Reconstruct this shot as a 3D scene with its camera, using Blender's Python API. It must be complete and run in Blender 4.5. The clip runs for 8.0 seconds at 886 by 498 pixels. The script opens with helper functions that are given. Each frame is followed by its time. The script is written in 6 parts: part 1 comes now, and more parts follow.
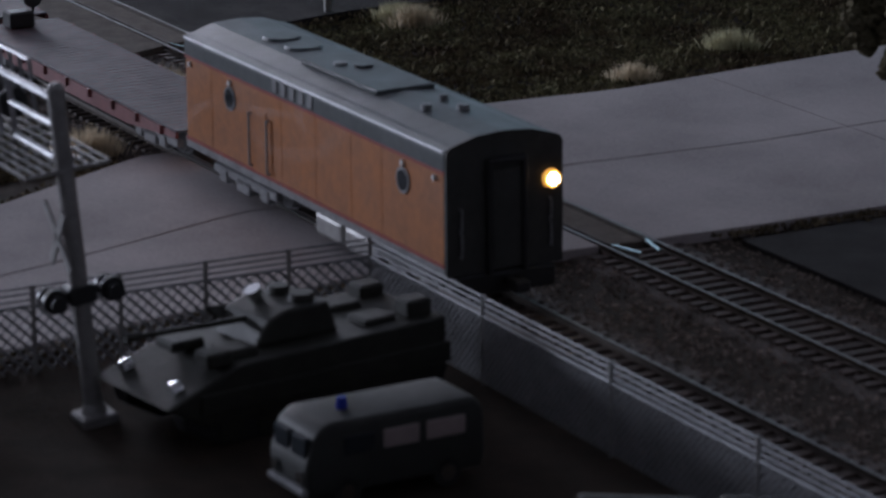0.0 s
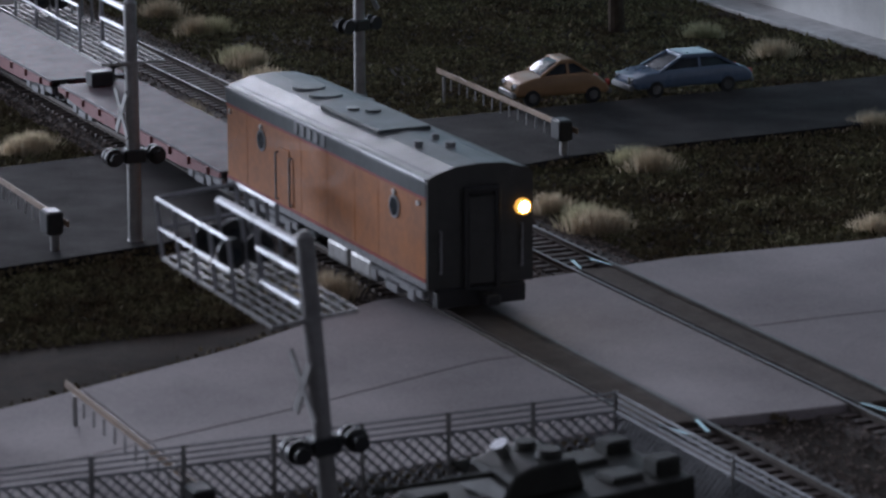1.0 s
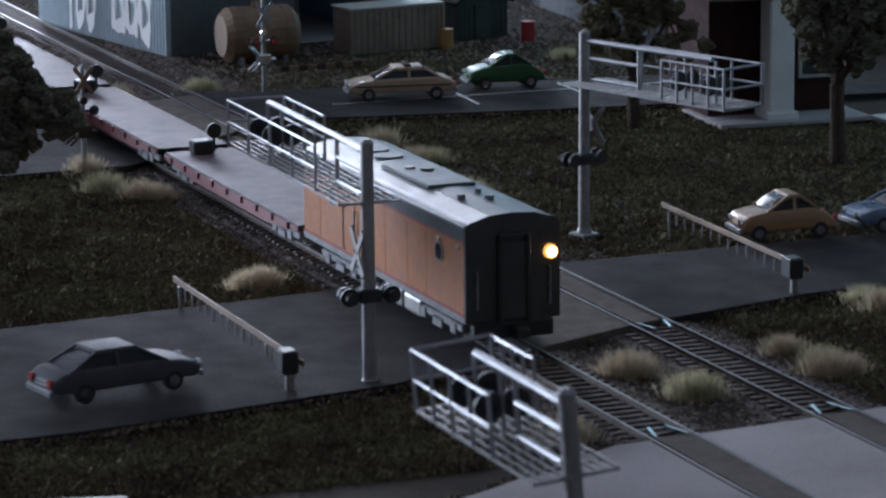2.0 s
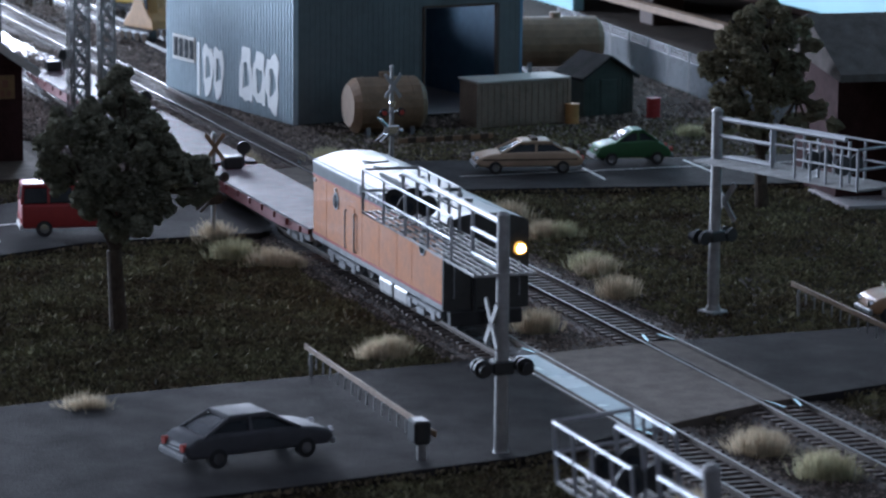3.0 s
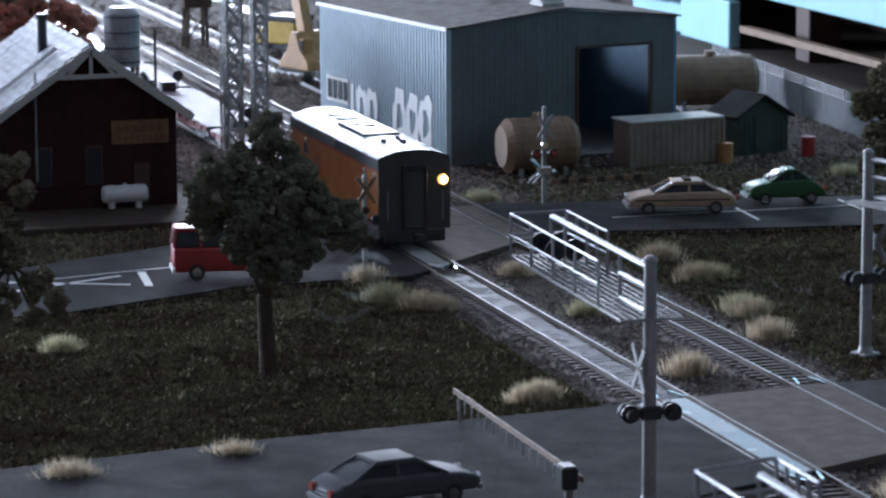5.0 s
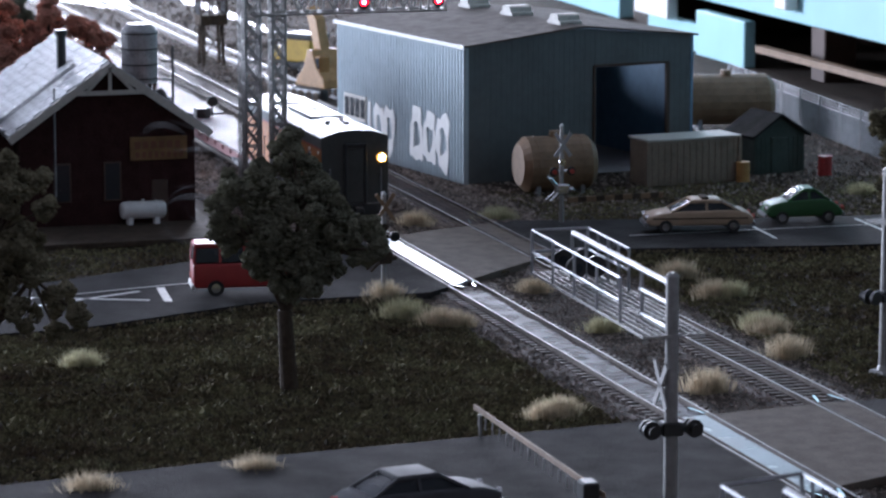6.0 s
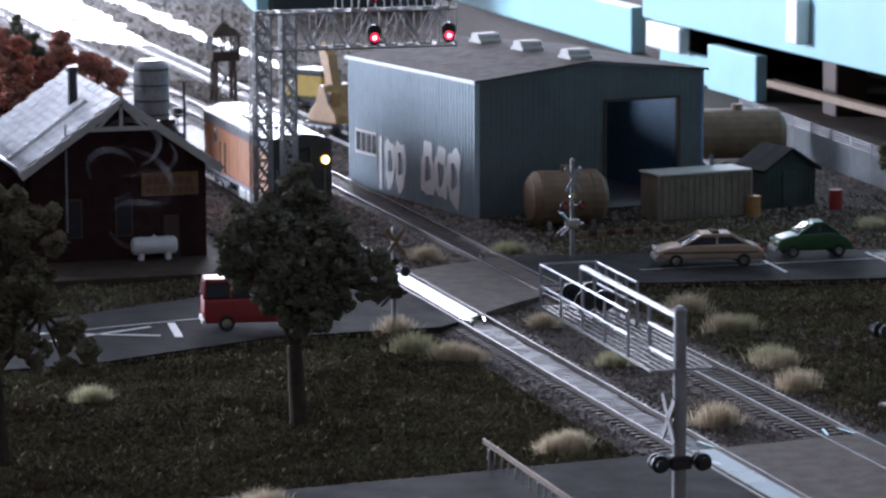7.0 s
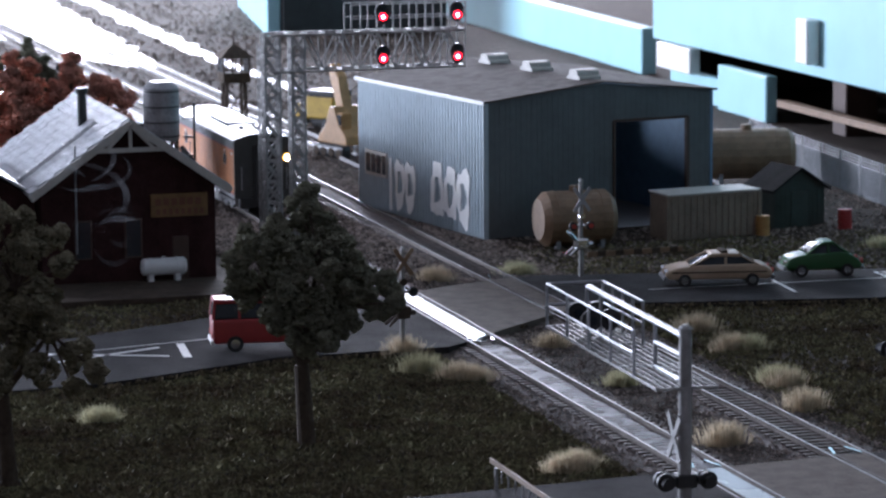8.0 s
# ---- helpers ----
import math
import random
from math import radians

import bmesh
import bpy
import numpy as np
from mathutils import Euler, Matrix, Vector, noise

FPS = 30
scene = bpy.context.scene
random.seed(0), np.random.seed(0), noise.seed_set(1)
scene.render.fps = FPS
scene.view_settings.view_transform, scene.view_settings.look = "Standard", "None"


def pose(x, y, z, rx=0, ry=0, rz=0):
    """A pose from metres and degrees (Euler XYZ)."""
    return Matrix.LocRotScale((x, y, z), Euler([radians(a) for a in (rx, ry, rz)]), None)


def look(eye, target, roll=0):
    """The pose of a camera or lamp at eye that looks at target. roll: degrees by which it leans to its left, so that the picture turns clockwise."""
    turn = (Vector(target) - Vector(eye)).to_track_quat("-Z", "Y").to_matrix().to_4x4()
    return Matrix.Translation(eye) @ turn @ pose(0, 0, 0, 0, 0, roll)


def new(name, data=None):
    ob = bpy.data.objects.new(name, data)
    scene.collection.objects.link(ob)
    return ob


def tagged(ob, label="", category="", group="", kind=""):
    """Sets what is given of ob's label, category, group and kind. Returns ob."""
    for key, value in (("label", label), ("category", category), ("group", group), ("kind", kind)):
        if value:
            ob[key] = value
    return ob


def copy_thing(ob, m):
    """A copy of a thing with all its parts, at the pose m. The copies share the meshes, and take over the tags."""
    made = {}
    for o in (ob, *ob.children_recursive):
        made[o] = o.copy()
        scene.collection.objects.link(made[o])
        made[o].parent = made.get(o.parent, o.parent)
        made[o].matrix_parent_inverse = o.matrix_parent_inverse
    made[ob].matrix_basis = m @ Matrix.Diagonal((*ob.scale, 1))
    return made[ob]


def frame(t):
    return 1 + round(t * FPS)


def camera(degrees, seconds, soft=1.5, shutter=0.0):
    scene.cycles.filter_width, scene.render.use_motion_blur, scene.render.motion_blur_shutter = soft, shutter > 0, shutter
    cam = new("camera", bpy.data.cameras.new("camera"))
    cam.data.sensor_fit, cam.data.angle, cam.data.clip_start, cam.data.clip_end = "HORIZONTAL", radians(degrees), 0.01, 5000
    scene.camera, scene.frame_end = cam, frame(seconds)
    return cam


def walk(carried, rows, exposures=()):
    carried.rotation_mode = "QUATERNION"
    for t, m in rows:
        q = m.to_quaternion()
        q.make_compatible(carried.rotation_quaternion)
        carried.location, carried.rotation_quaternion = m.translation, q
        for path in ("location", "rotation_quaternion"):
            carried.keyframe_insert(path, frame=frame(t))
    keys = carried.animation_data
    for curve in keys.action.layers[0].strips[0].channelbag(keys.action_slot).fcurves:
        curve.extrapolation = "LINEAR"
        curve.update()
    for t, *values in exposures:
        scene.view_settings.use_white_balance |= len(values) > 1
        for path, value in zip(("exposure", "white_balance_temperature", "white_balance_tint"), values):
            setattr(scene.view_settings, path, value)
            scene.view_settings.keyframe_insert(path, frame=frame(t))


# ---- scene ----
# All model sizes are in millimetres; MM turns them into metres. The layout is in the scale 1:87.
MM = 0.001
cam = camera(15.14, 8.0, soft=2.4)
cam.data.dof.use_dof, cam.data.dof.focus_distance, cam.data.dof.aperture_fstop = True, 1.55, 54


def aim(eye, yaw, pitch, lean):
    y, p = radians(yaw), radians(pitch)
    way = Vector((math.cos(p) * math.cos(y), math.cos(p) * math.sin(y), math.sin(p)))
    return look(Vector(eye), Vector(eye) + way, lean)


# seconds, the hand-held eye, and its heading, tilt and lean in degrees
PAN = (
    (0, (1.2817, -0.4486, 0.2766), 151.849, -15.819, -0.466),
    (0.5, (1.2703, -0.4554, 0.2791), 152.642, -15.453, 0.008),
    (1, (1.2585, -0.4517, 0.2781), 155.384, -13.576, -0.157),
    (1.5, (1.2494, -0.4553, 0.2806), 157.090, -12.747, -0.005),
    (2, (1.2417, -0.4685, 0.2895), 158.429, -11.763, -0.474),
    (3.5, (1.2390, -0.4806, 0.2893), 160.927, -10.095, 0.899),
    (4, (1.2358, -0.4803, 0.2939), 161.840, -9.847, 0.313),
    (4.5, (1.2357, -0.4727, 0.2930), 162.748, -9.770, -0.287),
    (5, (1.2402, -0.4734, 0.2929), 163.107, -9.906, -0.264),
    (6.5, (1.2425, -0.4808, 0.2916), 163.390, -9.275, -0.030),
    (7, (1.2448, -0.4772, 0.2919), 163.525, -8.950, -0.243),
    (7.5, (1.2457, -0.4752, 0.2913), 163.658, -8.764, -0.383),
    (8, (1.2486, -0.4747, 0.2912), 163.788, -8.564, -0.423),
)
walk(cam, [(t, aim(e, y, p, r)) for t, e, y, p, r in PAN], exposures=((0.0, -0.95, 6000, 22), (1.0, -0.65, 6000, 20), (2.0, -0.35, 5700, 17), (3.5, -0.05, 5450, 15), (5.0, 0.0, 5600, 16), (6.5, 0.0, 5850, 21), (8.0, -0.05, 5850, 21)))

# ---- light ----
world = bpy.data.worlds.new("room_dark")
scene.world = world
world.use_nodes = True
wbg = world.node_tree.nodes["Background"]
wbg.inputs[0].default_value = (0.55, 0.7, 1.0, 1)
wbg.inputs[1].default_value = 0.02


def window_lamp(name, place, target, wide, high, watts, colour):
    data = bpy.data.lights.new(name, "AREA")
    data.shape, data.size, data.size_y = "RECTANGLE", wide, high
    data.energy, data.color = watts, colour
    lamp = new(name, data)
    lamp.matrix_world = look(place, target)
    return lamp


window_lamp("window_light_side", (-2.9, -1.95, 0.44), (-0.4, 0.1, 0.05), 1.1, 0.5, 165, (0.84, 0.93, 1.0))
window_lamp("window_light_end", (-3.95, 0.62, 0.68), (-0.3, 0.1, 0.1), 1.2, 1.1, 140, (0.93, 0.97, 1.0))

# ---- materials ----


def mat(name, colour, rough=0.6, metal=0.0, spread=0.25, grain=60.0, bump=0.2, second=None, per_piece=0.0, coat=0.0, mottle=12.0):
    """Paint, soil, metal ...: two scales of noise vary colour and gloss, a fine one gives relief. grain: per metre, in hundreds."""
    m = bpy.data.materials.new(name)
    m.use_nodes = True
    nt = m.node_tree
    bsdf = nt.nodes["Principled BSDF"]
    tc = nt.nodes.new("ShaderNodeTexCoord")
    big, fine = nt.nodes.new("ShaderNodeTexNoise"), nt.nodes.new("ShaderNodeTexNoise")
    big.inputs["Scale"].default_value, big.inputs["Detail"].default_value = mottle * 10, 5
    fine.inputs["Scale"].default_value, fine.inputs["Detail"].default_value = grain * 10, 4
    for n in (big, fine):
        nt.links.new(tc.outputs["Object"], n.inputs["Vector"])
    ramp = nt.nodes.new("ShaderNodeMix")
    ramp.data_type = "RGBA"
    c2 = second or tuple(c * (1 - 1.6 * spread) for c in colour)
    c1 = tuple(min(1, c * (1 + 0.6 * spread)) for c in colour)
    ramp.inputs[6].default_value, ramp.inputs[7].default_value = (*c1, 1), (*c2, 1)
    sharp = nt.nodes.new("ShaderNodeMapRange")
    sharp.inputs[1].default_value, sharp.inputs[2].default_value = 0.35, 0.68
    add = nt.nodes.new("ShaderNodeMath")
    add.operation = "MULTIPLY_ADD"
    add.inputs[1].default_value = 0.45
    nt.links.new(fine.outputs[0], add.inputs[0])
    half = nt.nodes.new("ShaderNodeMath")
    half.operation = "MULTIPLY"
    half.inputs[1].default_value = 0.55
    nt.links.new(big.outputs[0], half.inputs[0])
    nt.links.new(half.outputs[0], add.inputs[2])
    nt.links.new(add.outputs[0], sharp.inputs[0])
    nt.links.new(sharp.outputs[0], ramp.inputs[0])
    out = ramp.outputs[2]
    if per_piece:
        info = nt.nodes.new("ShaderNodeObjectInfo")
        hsv = nt.nodes.new("ShaderNodeHueSaturation")
        mr = nt.nodes.new("ShaderNodeMapRange")
        mr.inputs[3].default_value, mr.inputs[4].default_value = 1 - per_piece, 1 + per_piece
        nt.links.new(info.outputs["Random"], mr.inputs[0])
        nt.links.new(mr.outputs[0], hsv.inputs["Value"])
        nt.links.new(out, hsv.inputs["Color"])
        out = hsv.outputs[0]
    nt.links.new(out, bsdf.inputs["Base Color"])
    bsdf.inputs["Metallic"].default_value = metal
    if rough >= 0.8 and not metal:
        bsdf.inputs["Specular IOR Level"].default_value = 0.12  # crumbly, matt grounds
    rr = nt.nodes.new("ShaderNodeMapRange")
    rr.inputs[3].default_value, rr.inputs[4].default_value = max(0.05, rough - 0.12), min(1, rough + 0.12)
    nt.links.new(big.outputs[0], rr.inputs[0])
    nt.links.new(rr.outputs[0], bsdf.inputs["Roughness"])
    if coat:
        bsdf.inputs["Coat Weight"].default_value = coat
    if bump:
        b = nt.nodes.new("ShaderNodeBump")
        b.inputs["Strength"].default_value, b.inputs["Distance"].default_value = min(1.0, bump), 0.0006
        nt.links.new(fine.outputs[0], b.inputs["Height"])
        nt.links.new(b.outputs[0], bsdf.inputs["Normal"])
    return m


def glow(name, colour, strength):
    m = bpy.data.materials.new(name)
    m.use_nodes = True
    b = m.node_tree.nodes["Principled BSDF"]
    b.inputs["Base Color"].default_value = (*colour, 1)
    b.inputs["Emission Color"].default_value = (*colour, 1)
    b.inputs["Emission Strength"].default_value = strength
    return m


M_SOIL = mat("dark_soil", (0.042, 0.028, 0.02), 0.95, spread=0.35, grain=90, bump=0.8, second=(0.03, 0.026, 0.02))
M_CONC = mat("pale_concrete_road", (0.47, 0.425, 0.415), 0.8, spread=0.24, grain=150, bump=0.15, mottle=1.6)
M_ASPH = mat("worn_asphalt", (0.045, 0.041, 0.041), 0.9, grain=120, bump=0.9, second=(0.022, 0.02, 0.019), mottle=5)
M_PLANK = mat("crossing_panel", (0.145, 0.118, 0.098), 0.84, spread=0.2, grain=80, bump=0.2)
M_BALLAST = mat("grey_ballast", (0.12, 0.10, 0.09), 0.8, spread=0.5, grain=120, bump=0.6)
M_STONE = mat("ballast_stone", (0.26, 0.21, 0.18), 0.8, spread=0.4, grain=30, bump=0.3)
M_TIE = mat("brown_tie", (0.085, 0.06, 0.05), 0.7, spread=0.3, grain=60, bump=0.4, per_piece=0.3)
M_RAIL = mat("weathered_rail", (0.11, 0.085, 0.07), 0.7, 0.2, spread=0.3, grain=60, bump=0.1)
M_RAILTOP = mat("polished_rail_head", (0.27, 0.26, 0.255), 0.5, 1.0, spread=0.1, bump=0.0)
M_TURF = mat("foam_turf", (0.15, 0.14, 0.075), 0.95, grain=14, bump=0.3, second=(0.06, 0.036, 0.024), mottle=2.2)
M_STRAW = mat("straw_tuft", (0.66, 0.55, 0.39), 0.8, spread=0.3, grain=40, bump=0.0)
M_STRAWG = mat("pale_green_tuft", (0.56, 0.52, 0.33), 0.8, spread=0.3, grain=40, bump=0.0)
M_LEAF = mat("foam_foliage", (0.24, 0.235, 0.165), 0.9, spread=0.4, grain=60, bump=0.5)
M_LEAF2 = mat("olive_foliage", (0.27, 0.24, 0.155), 0.9, spread=0.4, grain=60, bump=0.5)
# paler than M_PLANK: glare on the near track's panels is partly in the colour
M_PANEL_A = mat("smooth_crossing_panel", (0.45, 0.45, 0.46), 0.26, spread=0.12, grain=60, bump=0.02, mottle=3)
M_RUSTLEAF = mat("rust_foliage", (0.72, 0.4, 0.3), 0.9, spread=0.3, grain=60, bump=0.5)
M_BARK = mat("dark_bark", (0.08, 0.06, 0.045), 0.85, spread=0.3, grain=50, bump=0.6)
M_ORANGE = mat("armour_yellow_paint", (0.46, 0.155, 0.032), 0.45, spread=0.2, grain=40, bump=0.05, mottle=6)
M_GREY = mat("harbour_grey_roof", (0.075, 0.088, 0.09), 0.42, spread=0.22, grain=40, bump=0.08, mottle=6)
M_REDLINE = mat("red_stripe", (0.35, 0.045, 0.03), 0.45, spread=0.15, bump=0.0)
# body end: its shade is put into this dark colour
M_LOCOEND = mat("shaded_end_plate", (0.045, 0.045, 0.04), 0.5, spread=0.25, grain=40, bump=0.1)
M_BLACK = mat("black_plastic", (0.02, 0.02, 0.02), 0.45, spread=0.2, bump=0.1)
M_STEELGREY = mat("truck_grey", (0.28, 0.28, 0.285), 0.45, 0.2, spread=0.3, bump=0.1)
M_SILVER = mat("silver_paint", (0.37, 0.37, 0.38), 0.48, 0.7, spread=0.12, grain=40, bump=0.05)
M_POST = mat("cast_white_metal", (0.34, 0.33, 0.32), 0.5, 0.55, spread=0.2, grain=40, bump=0.1)
M_WHITE = mat("white_paint", (0.8, 0.79, 0.76), 0.5, spread=0.06, bump=0.05)
M_MAROON = mat("maroon_flatcar", (0.24, 0.07, 0.07), 0.5, spread=0.2, bump=0.1)
M_DECK = mat("grey_deck", (0.12, 0.105, 0.115), 0.6, spread=0.15, bump=0.1)
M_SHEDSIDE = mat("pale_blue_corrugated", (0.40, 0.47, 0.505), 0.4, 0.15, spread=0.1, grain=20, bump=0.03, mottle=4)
# the shed's sheet again, with the shade of its end walls in the colour
M_SHEDFRONT = mat("shaded_corrugated", (0.12, 0.128, 0.129), 0.55, 0.1, spread=0.12, grain=20, bump=0.03, mottle=4)
M_SHEDROOF = mat("gritty_roof", (0.13, 0.11, 0.10), 0.95, spread=0.3, grain=150, bump=0.7)
M_BRICK = mat("dark_red_brick", (0.045, 0.019, 0.018), 0.8, spread=0.3, grain=60, bump=0.3)
M_SHINGLE = mat("silver_shingle", (0.52, 0.53, 0.54), 0.3, 0.1, spread=0.25, grain=30, bump=0.1, per_piece=0.15)
M_TRIM = mat("cream_trim", (0.5, 0.47, 0.42), 0.6, spread=0.12, bump=0.1)
M_SIGN = mat("ochre_signboard", (0.2, 0.11, 0.035), 0.6, spread=0.2, bump=0.1)
M_SIGNTXT = mat("sign_letters", (0.16, 0.06, 0.03), 0.6, spread=0.1, bump=0.0)
M_BLUEBOARD = mat("pale_blue_board", (0.33, 0.57, 0.61), 0.5, spread=0.06, grain=3, bump=0.02, mottle=0.3)
M_WOOD = mat("brown_timber", (0.07, 0.038, 0.025), 0.6, spread=0.25, grain=8, bump=0.1, mottle=1)
M_TAN = mat("tan_paint", (0.22, 0.135, 0.075), 0.55, spread=0.2, bump=0.15)
M_BOXTAN = mat("drab_container", (0.25, 0.19, 0.14), 0.6, spread=0.2, bump=0.15)
M_DKGREEN = mat("dark_green_shack", (0.035, 0.05, 0.04), 0.7, spread=0.25, bump=0.2)
M_RED = mat("red_car_paint", (0.33, 0.024, 0.024), 0.5, spread=0.1, bump=0.0, coat=0.1)
M_CARGREY = mat("grey_car_paint", (0.07, 0.07, 0.078), 0.62, 0.0, spread=0.12, bump=0.0)
M_CARBEIGE = mat("cream_car_paint", (0.46, 0.33, 0.22), 0.55, spread=0.08, bump=0.0, coat=0.1)
M_CARGREEN = mat("green_car_paint", (0.02, 0.10, 0.025), 0.5, spread=0.1, bump=0.0, coat=0.1)
M_CARORANGE = mat("tan_orange_car_paint", (0.36, 0.20, 0.09), 0.4, spread=0.1, bump=0.0, coat=0.4)
M_CARBLUE = mat("blue_grey_car_paint", (0.12, 0.17, 0.25), 0.3, spread=0.1, bump=0.0, coat=0.6)
M_GLASS = mat("dark_car_glass", (0.03, 0.035, 0.04), 0.24, spread=0.1, bump=0.0)
M_GLASS.node_tree.nodes["Principled BSDF"].inputs["Specular IOR Level"].default_value = 0.25
M_CHROME = mat("chrome", (0.8, 0.8, 0.8), 0.15, 1.0, spread=0.05, bump=0.0)
M_TYRE = mat("rubber", (0.025, 0.025, 0.025), 0.7, spread=0.2, bump=0.1)
M_OLIVE = mat("olive_drab", (0.024, 0.024, 0.017), 0.6, spread=0.3, bump=0.15)
M_DKBUS = mat("dark_green_bus", (0.03, 0.031, 0.027), 0.65, spread=0.15, bump=0.05)
M_BUSGLASS = mat("bus_side_window", (0.35, 0.28, 0.27), 0.35, spread=0.1, bump=0.0)
M_BEACON = mat("blue_beacon", (0.02, 0.04, 0.4), 0.2, spread=0.1, bump=0.0)
M_FENCE = mat("galvanised_wire", (0.26, 0.26, 0.27), 0.55, 0.3, spread=0.15, bump=0.0)
M_YELLOW = mat("machine_yellow", (0.55, 0.36, 0.04), 0.5, spread=0.15, bump=0.1)
M_LOADER = mat("loader_ochre", (0.42, 0.22, 0.07), 0.5, spread=0.2, bump=0.1)
M_ROOMWALL = mat("room_wall", (0.37, 0.37, 0.39), 0.8, spread=0.05, grain=2, bump=0.05, mottle=0.2)
M_REDREFL = mat("red_reflector", (0.5, 0.06, 0.04), 0.35, spread=0.1, bump=0.0)
G_HEAD = glow("headlight_glow", (1.0, 0.86, 0.5), 60)
G_HALO = glow("headlight_halo_glow", (1.0, 0.5, 0.08), 1.6)
# timber under the deck, with the shade there put into its colour
M_DARKWOOD = mat("shade_dark_timber", (0.055, 0.032, 0.024), 0.9, spread=0.3, grain=8, bump=0.2, mottle=1)
M_TAR = mat("tar_paper", (0.025, 0.024, 0.024), 0.92, spread=0.3, grain=60, bump=0.4)
G_RED = glow("red_signal_glow", (1.0, 0.006, 0.02), 9)
G_REDCORE = glow("red_signal_core", (1.0, 0.30, 0.34), 22)
# far shed wall: the blue of the beam indoors is put into its colour
M_INNER = mat("beam_tinted_lining", (0.15, 0.27, 0.40), 0.6, spread=0.15, grain=20, bump=0.05, mottle=4)
M_YARD = mat("pale_glossy_ground", (0.5, 0.49, 0.48), 0.34, spread=0.3, grain=20, bump=0.25, mottle=2.5)


def thin(m, share):
    """Lets thin blades and foam glow when they are lit from behind."""
    nt = m.node_tree
    b = nt.nodes["Principled BSDF"]
    out = nt.nodes["Material Output"]
    tl, mix = nt.nodes.new("ShaderNodeBsdfTranslucent"), nt.nodes.new("ShaderNodeMixShader")
    nt.links.new(b.inputs["Base Color"].links[0].from_socket, tl.inputs[0])
    mix.inputs[0].default_value = share
    nt.links.new(b.outputs[0], mix.inputs[1])
    nt.links.new(tl.outputs[0], mix.inputs[2])
    nt.links.new(mix.outputs[0], out.inputs[0])


for m in (M_STRAW, M_STRAWG):
    thin(m, 0.5)
for m in (M_LEAF, M_LEAF2):
    thin(m, 0.32)
thin(M_RUSTLEAF, 0.55)


def film_mat(name, colour, alpha, rough):
    """A nearly clear, slightly milky film."""
    m = bpy.data.materials.new(name)
    m.use_nodes = True
    nt = m.node_tree
    b = nt.nodes["Principled BSDF"]
    b.inputs["Base Color"].default_value = (*colour, 1)
    b.inputs["Roughness"].default_value = rough
    tc, n, mr = nt.nodes.new("ShaderNodeTexCoord"), nt.nodes.new("ShaderNodeTexNoise"), nt.nodes.new("ShaderNodeMapRange")
    n.inputs["Scale"].default_value = 60
    n.inputs["Detail"].default_value = 6
    mr.inputs[1].default_value, mr.inputs[2].default_value = 0.3, 0.7
    mr.inputs[3].default_value, mr.inputs[4].default_value = alpha * 0.4, alpha * 1.4
    nt.links.new(tc.outputs["Object"], n.inputs["Vector"])
    nt.links.new(n.outputs[0], mr.inputs[0])
    nt.links.new(mr.outputs[0], b.inputs["Alpha"])
    return m



def smoke_mat(name, share):
    """Almost clear smoke that scatters the light from behind it."""
    m = bpy.data.materials.new(name)
    m.use_nodes = True
    nt = m.node_tree
    out = nt.nodes["Material Output"]
    tr, tl, mix = nt.nodes.new("ShaderNodeBsdfTransparent"), nt.nodes.new("ShaderNodeBsdfTranslucent"), nt.nodes.new("ShaderNodeMixShader")
    tl.inputs[0].default_value = (0.85, 0.88, 0.92, 1)
    tc, n, mr = nt.nodes.new("ShaderNodeTexCoord"), nt.nodes.new("ShaderNodeTexNoise"), nt.nodes.new("ShaderNodeMapRange")
    n.inputs["Scale"].default_value = 45
    mr.inputs[1].default_value, mr.inputs[2].default_value = 0.35, 0.7
    mr.inputs[3].default_value, mr.inputs[4].default_value = share * 0.15, share
    nt.links.new(tc.outputs["Object"], n.inputs["Vector"])
    nt.links.new(n.outputs[0], mr.inputs[0])
    nt.links.new(mr.outputs[0], mix.inputs[0])
    nt.links.new(tr.outputs[0], mix.inputs[1])
    nt.links.new(tl.outputs[0], mix.inputs[2])
    nt.links.new(mix.outputs[0], out.inputs[0])
    return m


M_SMOKE = smoke_mat("thin_smoke", 0.035)
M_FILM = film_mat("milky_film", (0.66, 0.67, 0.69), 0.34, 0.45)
# ---- mesh helpers (millimetres) ----


def box(bm, x0, x1, y0, y1, z0, z1, bevel=0.0, segs=1):
    vs = [bm.verts.new((x, y, z)) for x in (x0, x1) for y in (y0, y1) for z in (z0, z1)]
    fs = [bm.faces.new([vs[i] for i in q]) for q in ((0, 1, 3, 2), (4, 6, 7, 5), (0, 4, 5, 1), (2, 3, 7, 6), (0, 2, 6, 4), (1, 5, 7, 3))]
    if bevel:
        es = list({e for f in fs for e in f.edges})
        bmesh.ops.bevel(bm, geom=es, offset=bevel, segments=segs, affect="EDGES", profile=0.6)
    return bm


def rod(bm, a, b, r, r2=None, n=8):
    a, b = Vector(a), Vector(b)
    w = (b - a)
    if w.length < 1e-6:
        return bm
    q = w.to_track_quat("Z", "Y").to_matrix()
    r2 = r if r2 is None else r2
    lo, hi = [], []
    for i in range(n):
        d = Vector((math.cos(2 * math.pi * i / n), math.sin(2 * math.pi * i / n), 0))
        lo.append(bm.verts.new(a + q @ (d * r)))
        hi.append(bm.verts.new(b + q @ (d * r2)))
    for i in range(n):
        j = (i + 1) % n
        bm.faces.new((lo[i], lo[j], hi[j], hi[i]))
    bm.faces.new(lo[::-1])
    bm.faces.new(hi)
    return bm


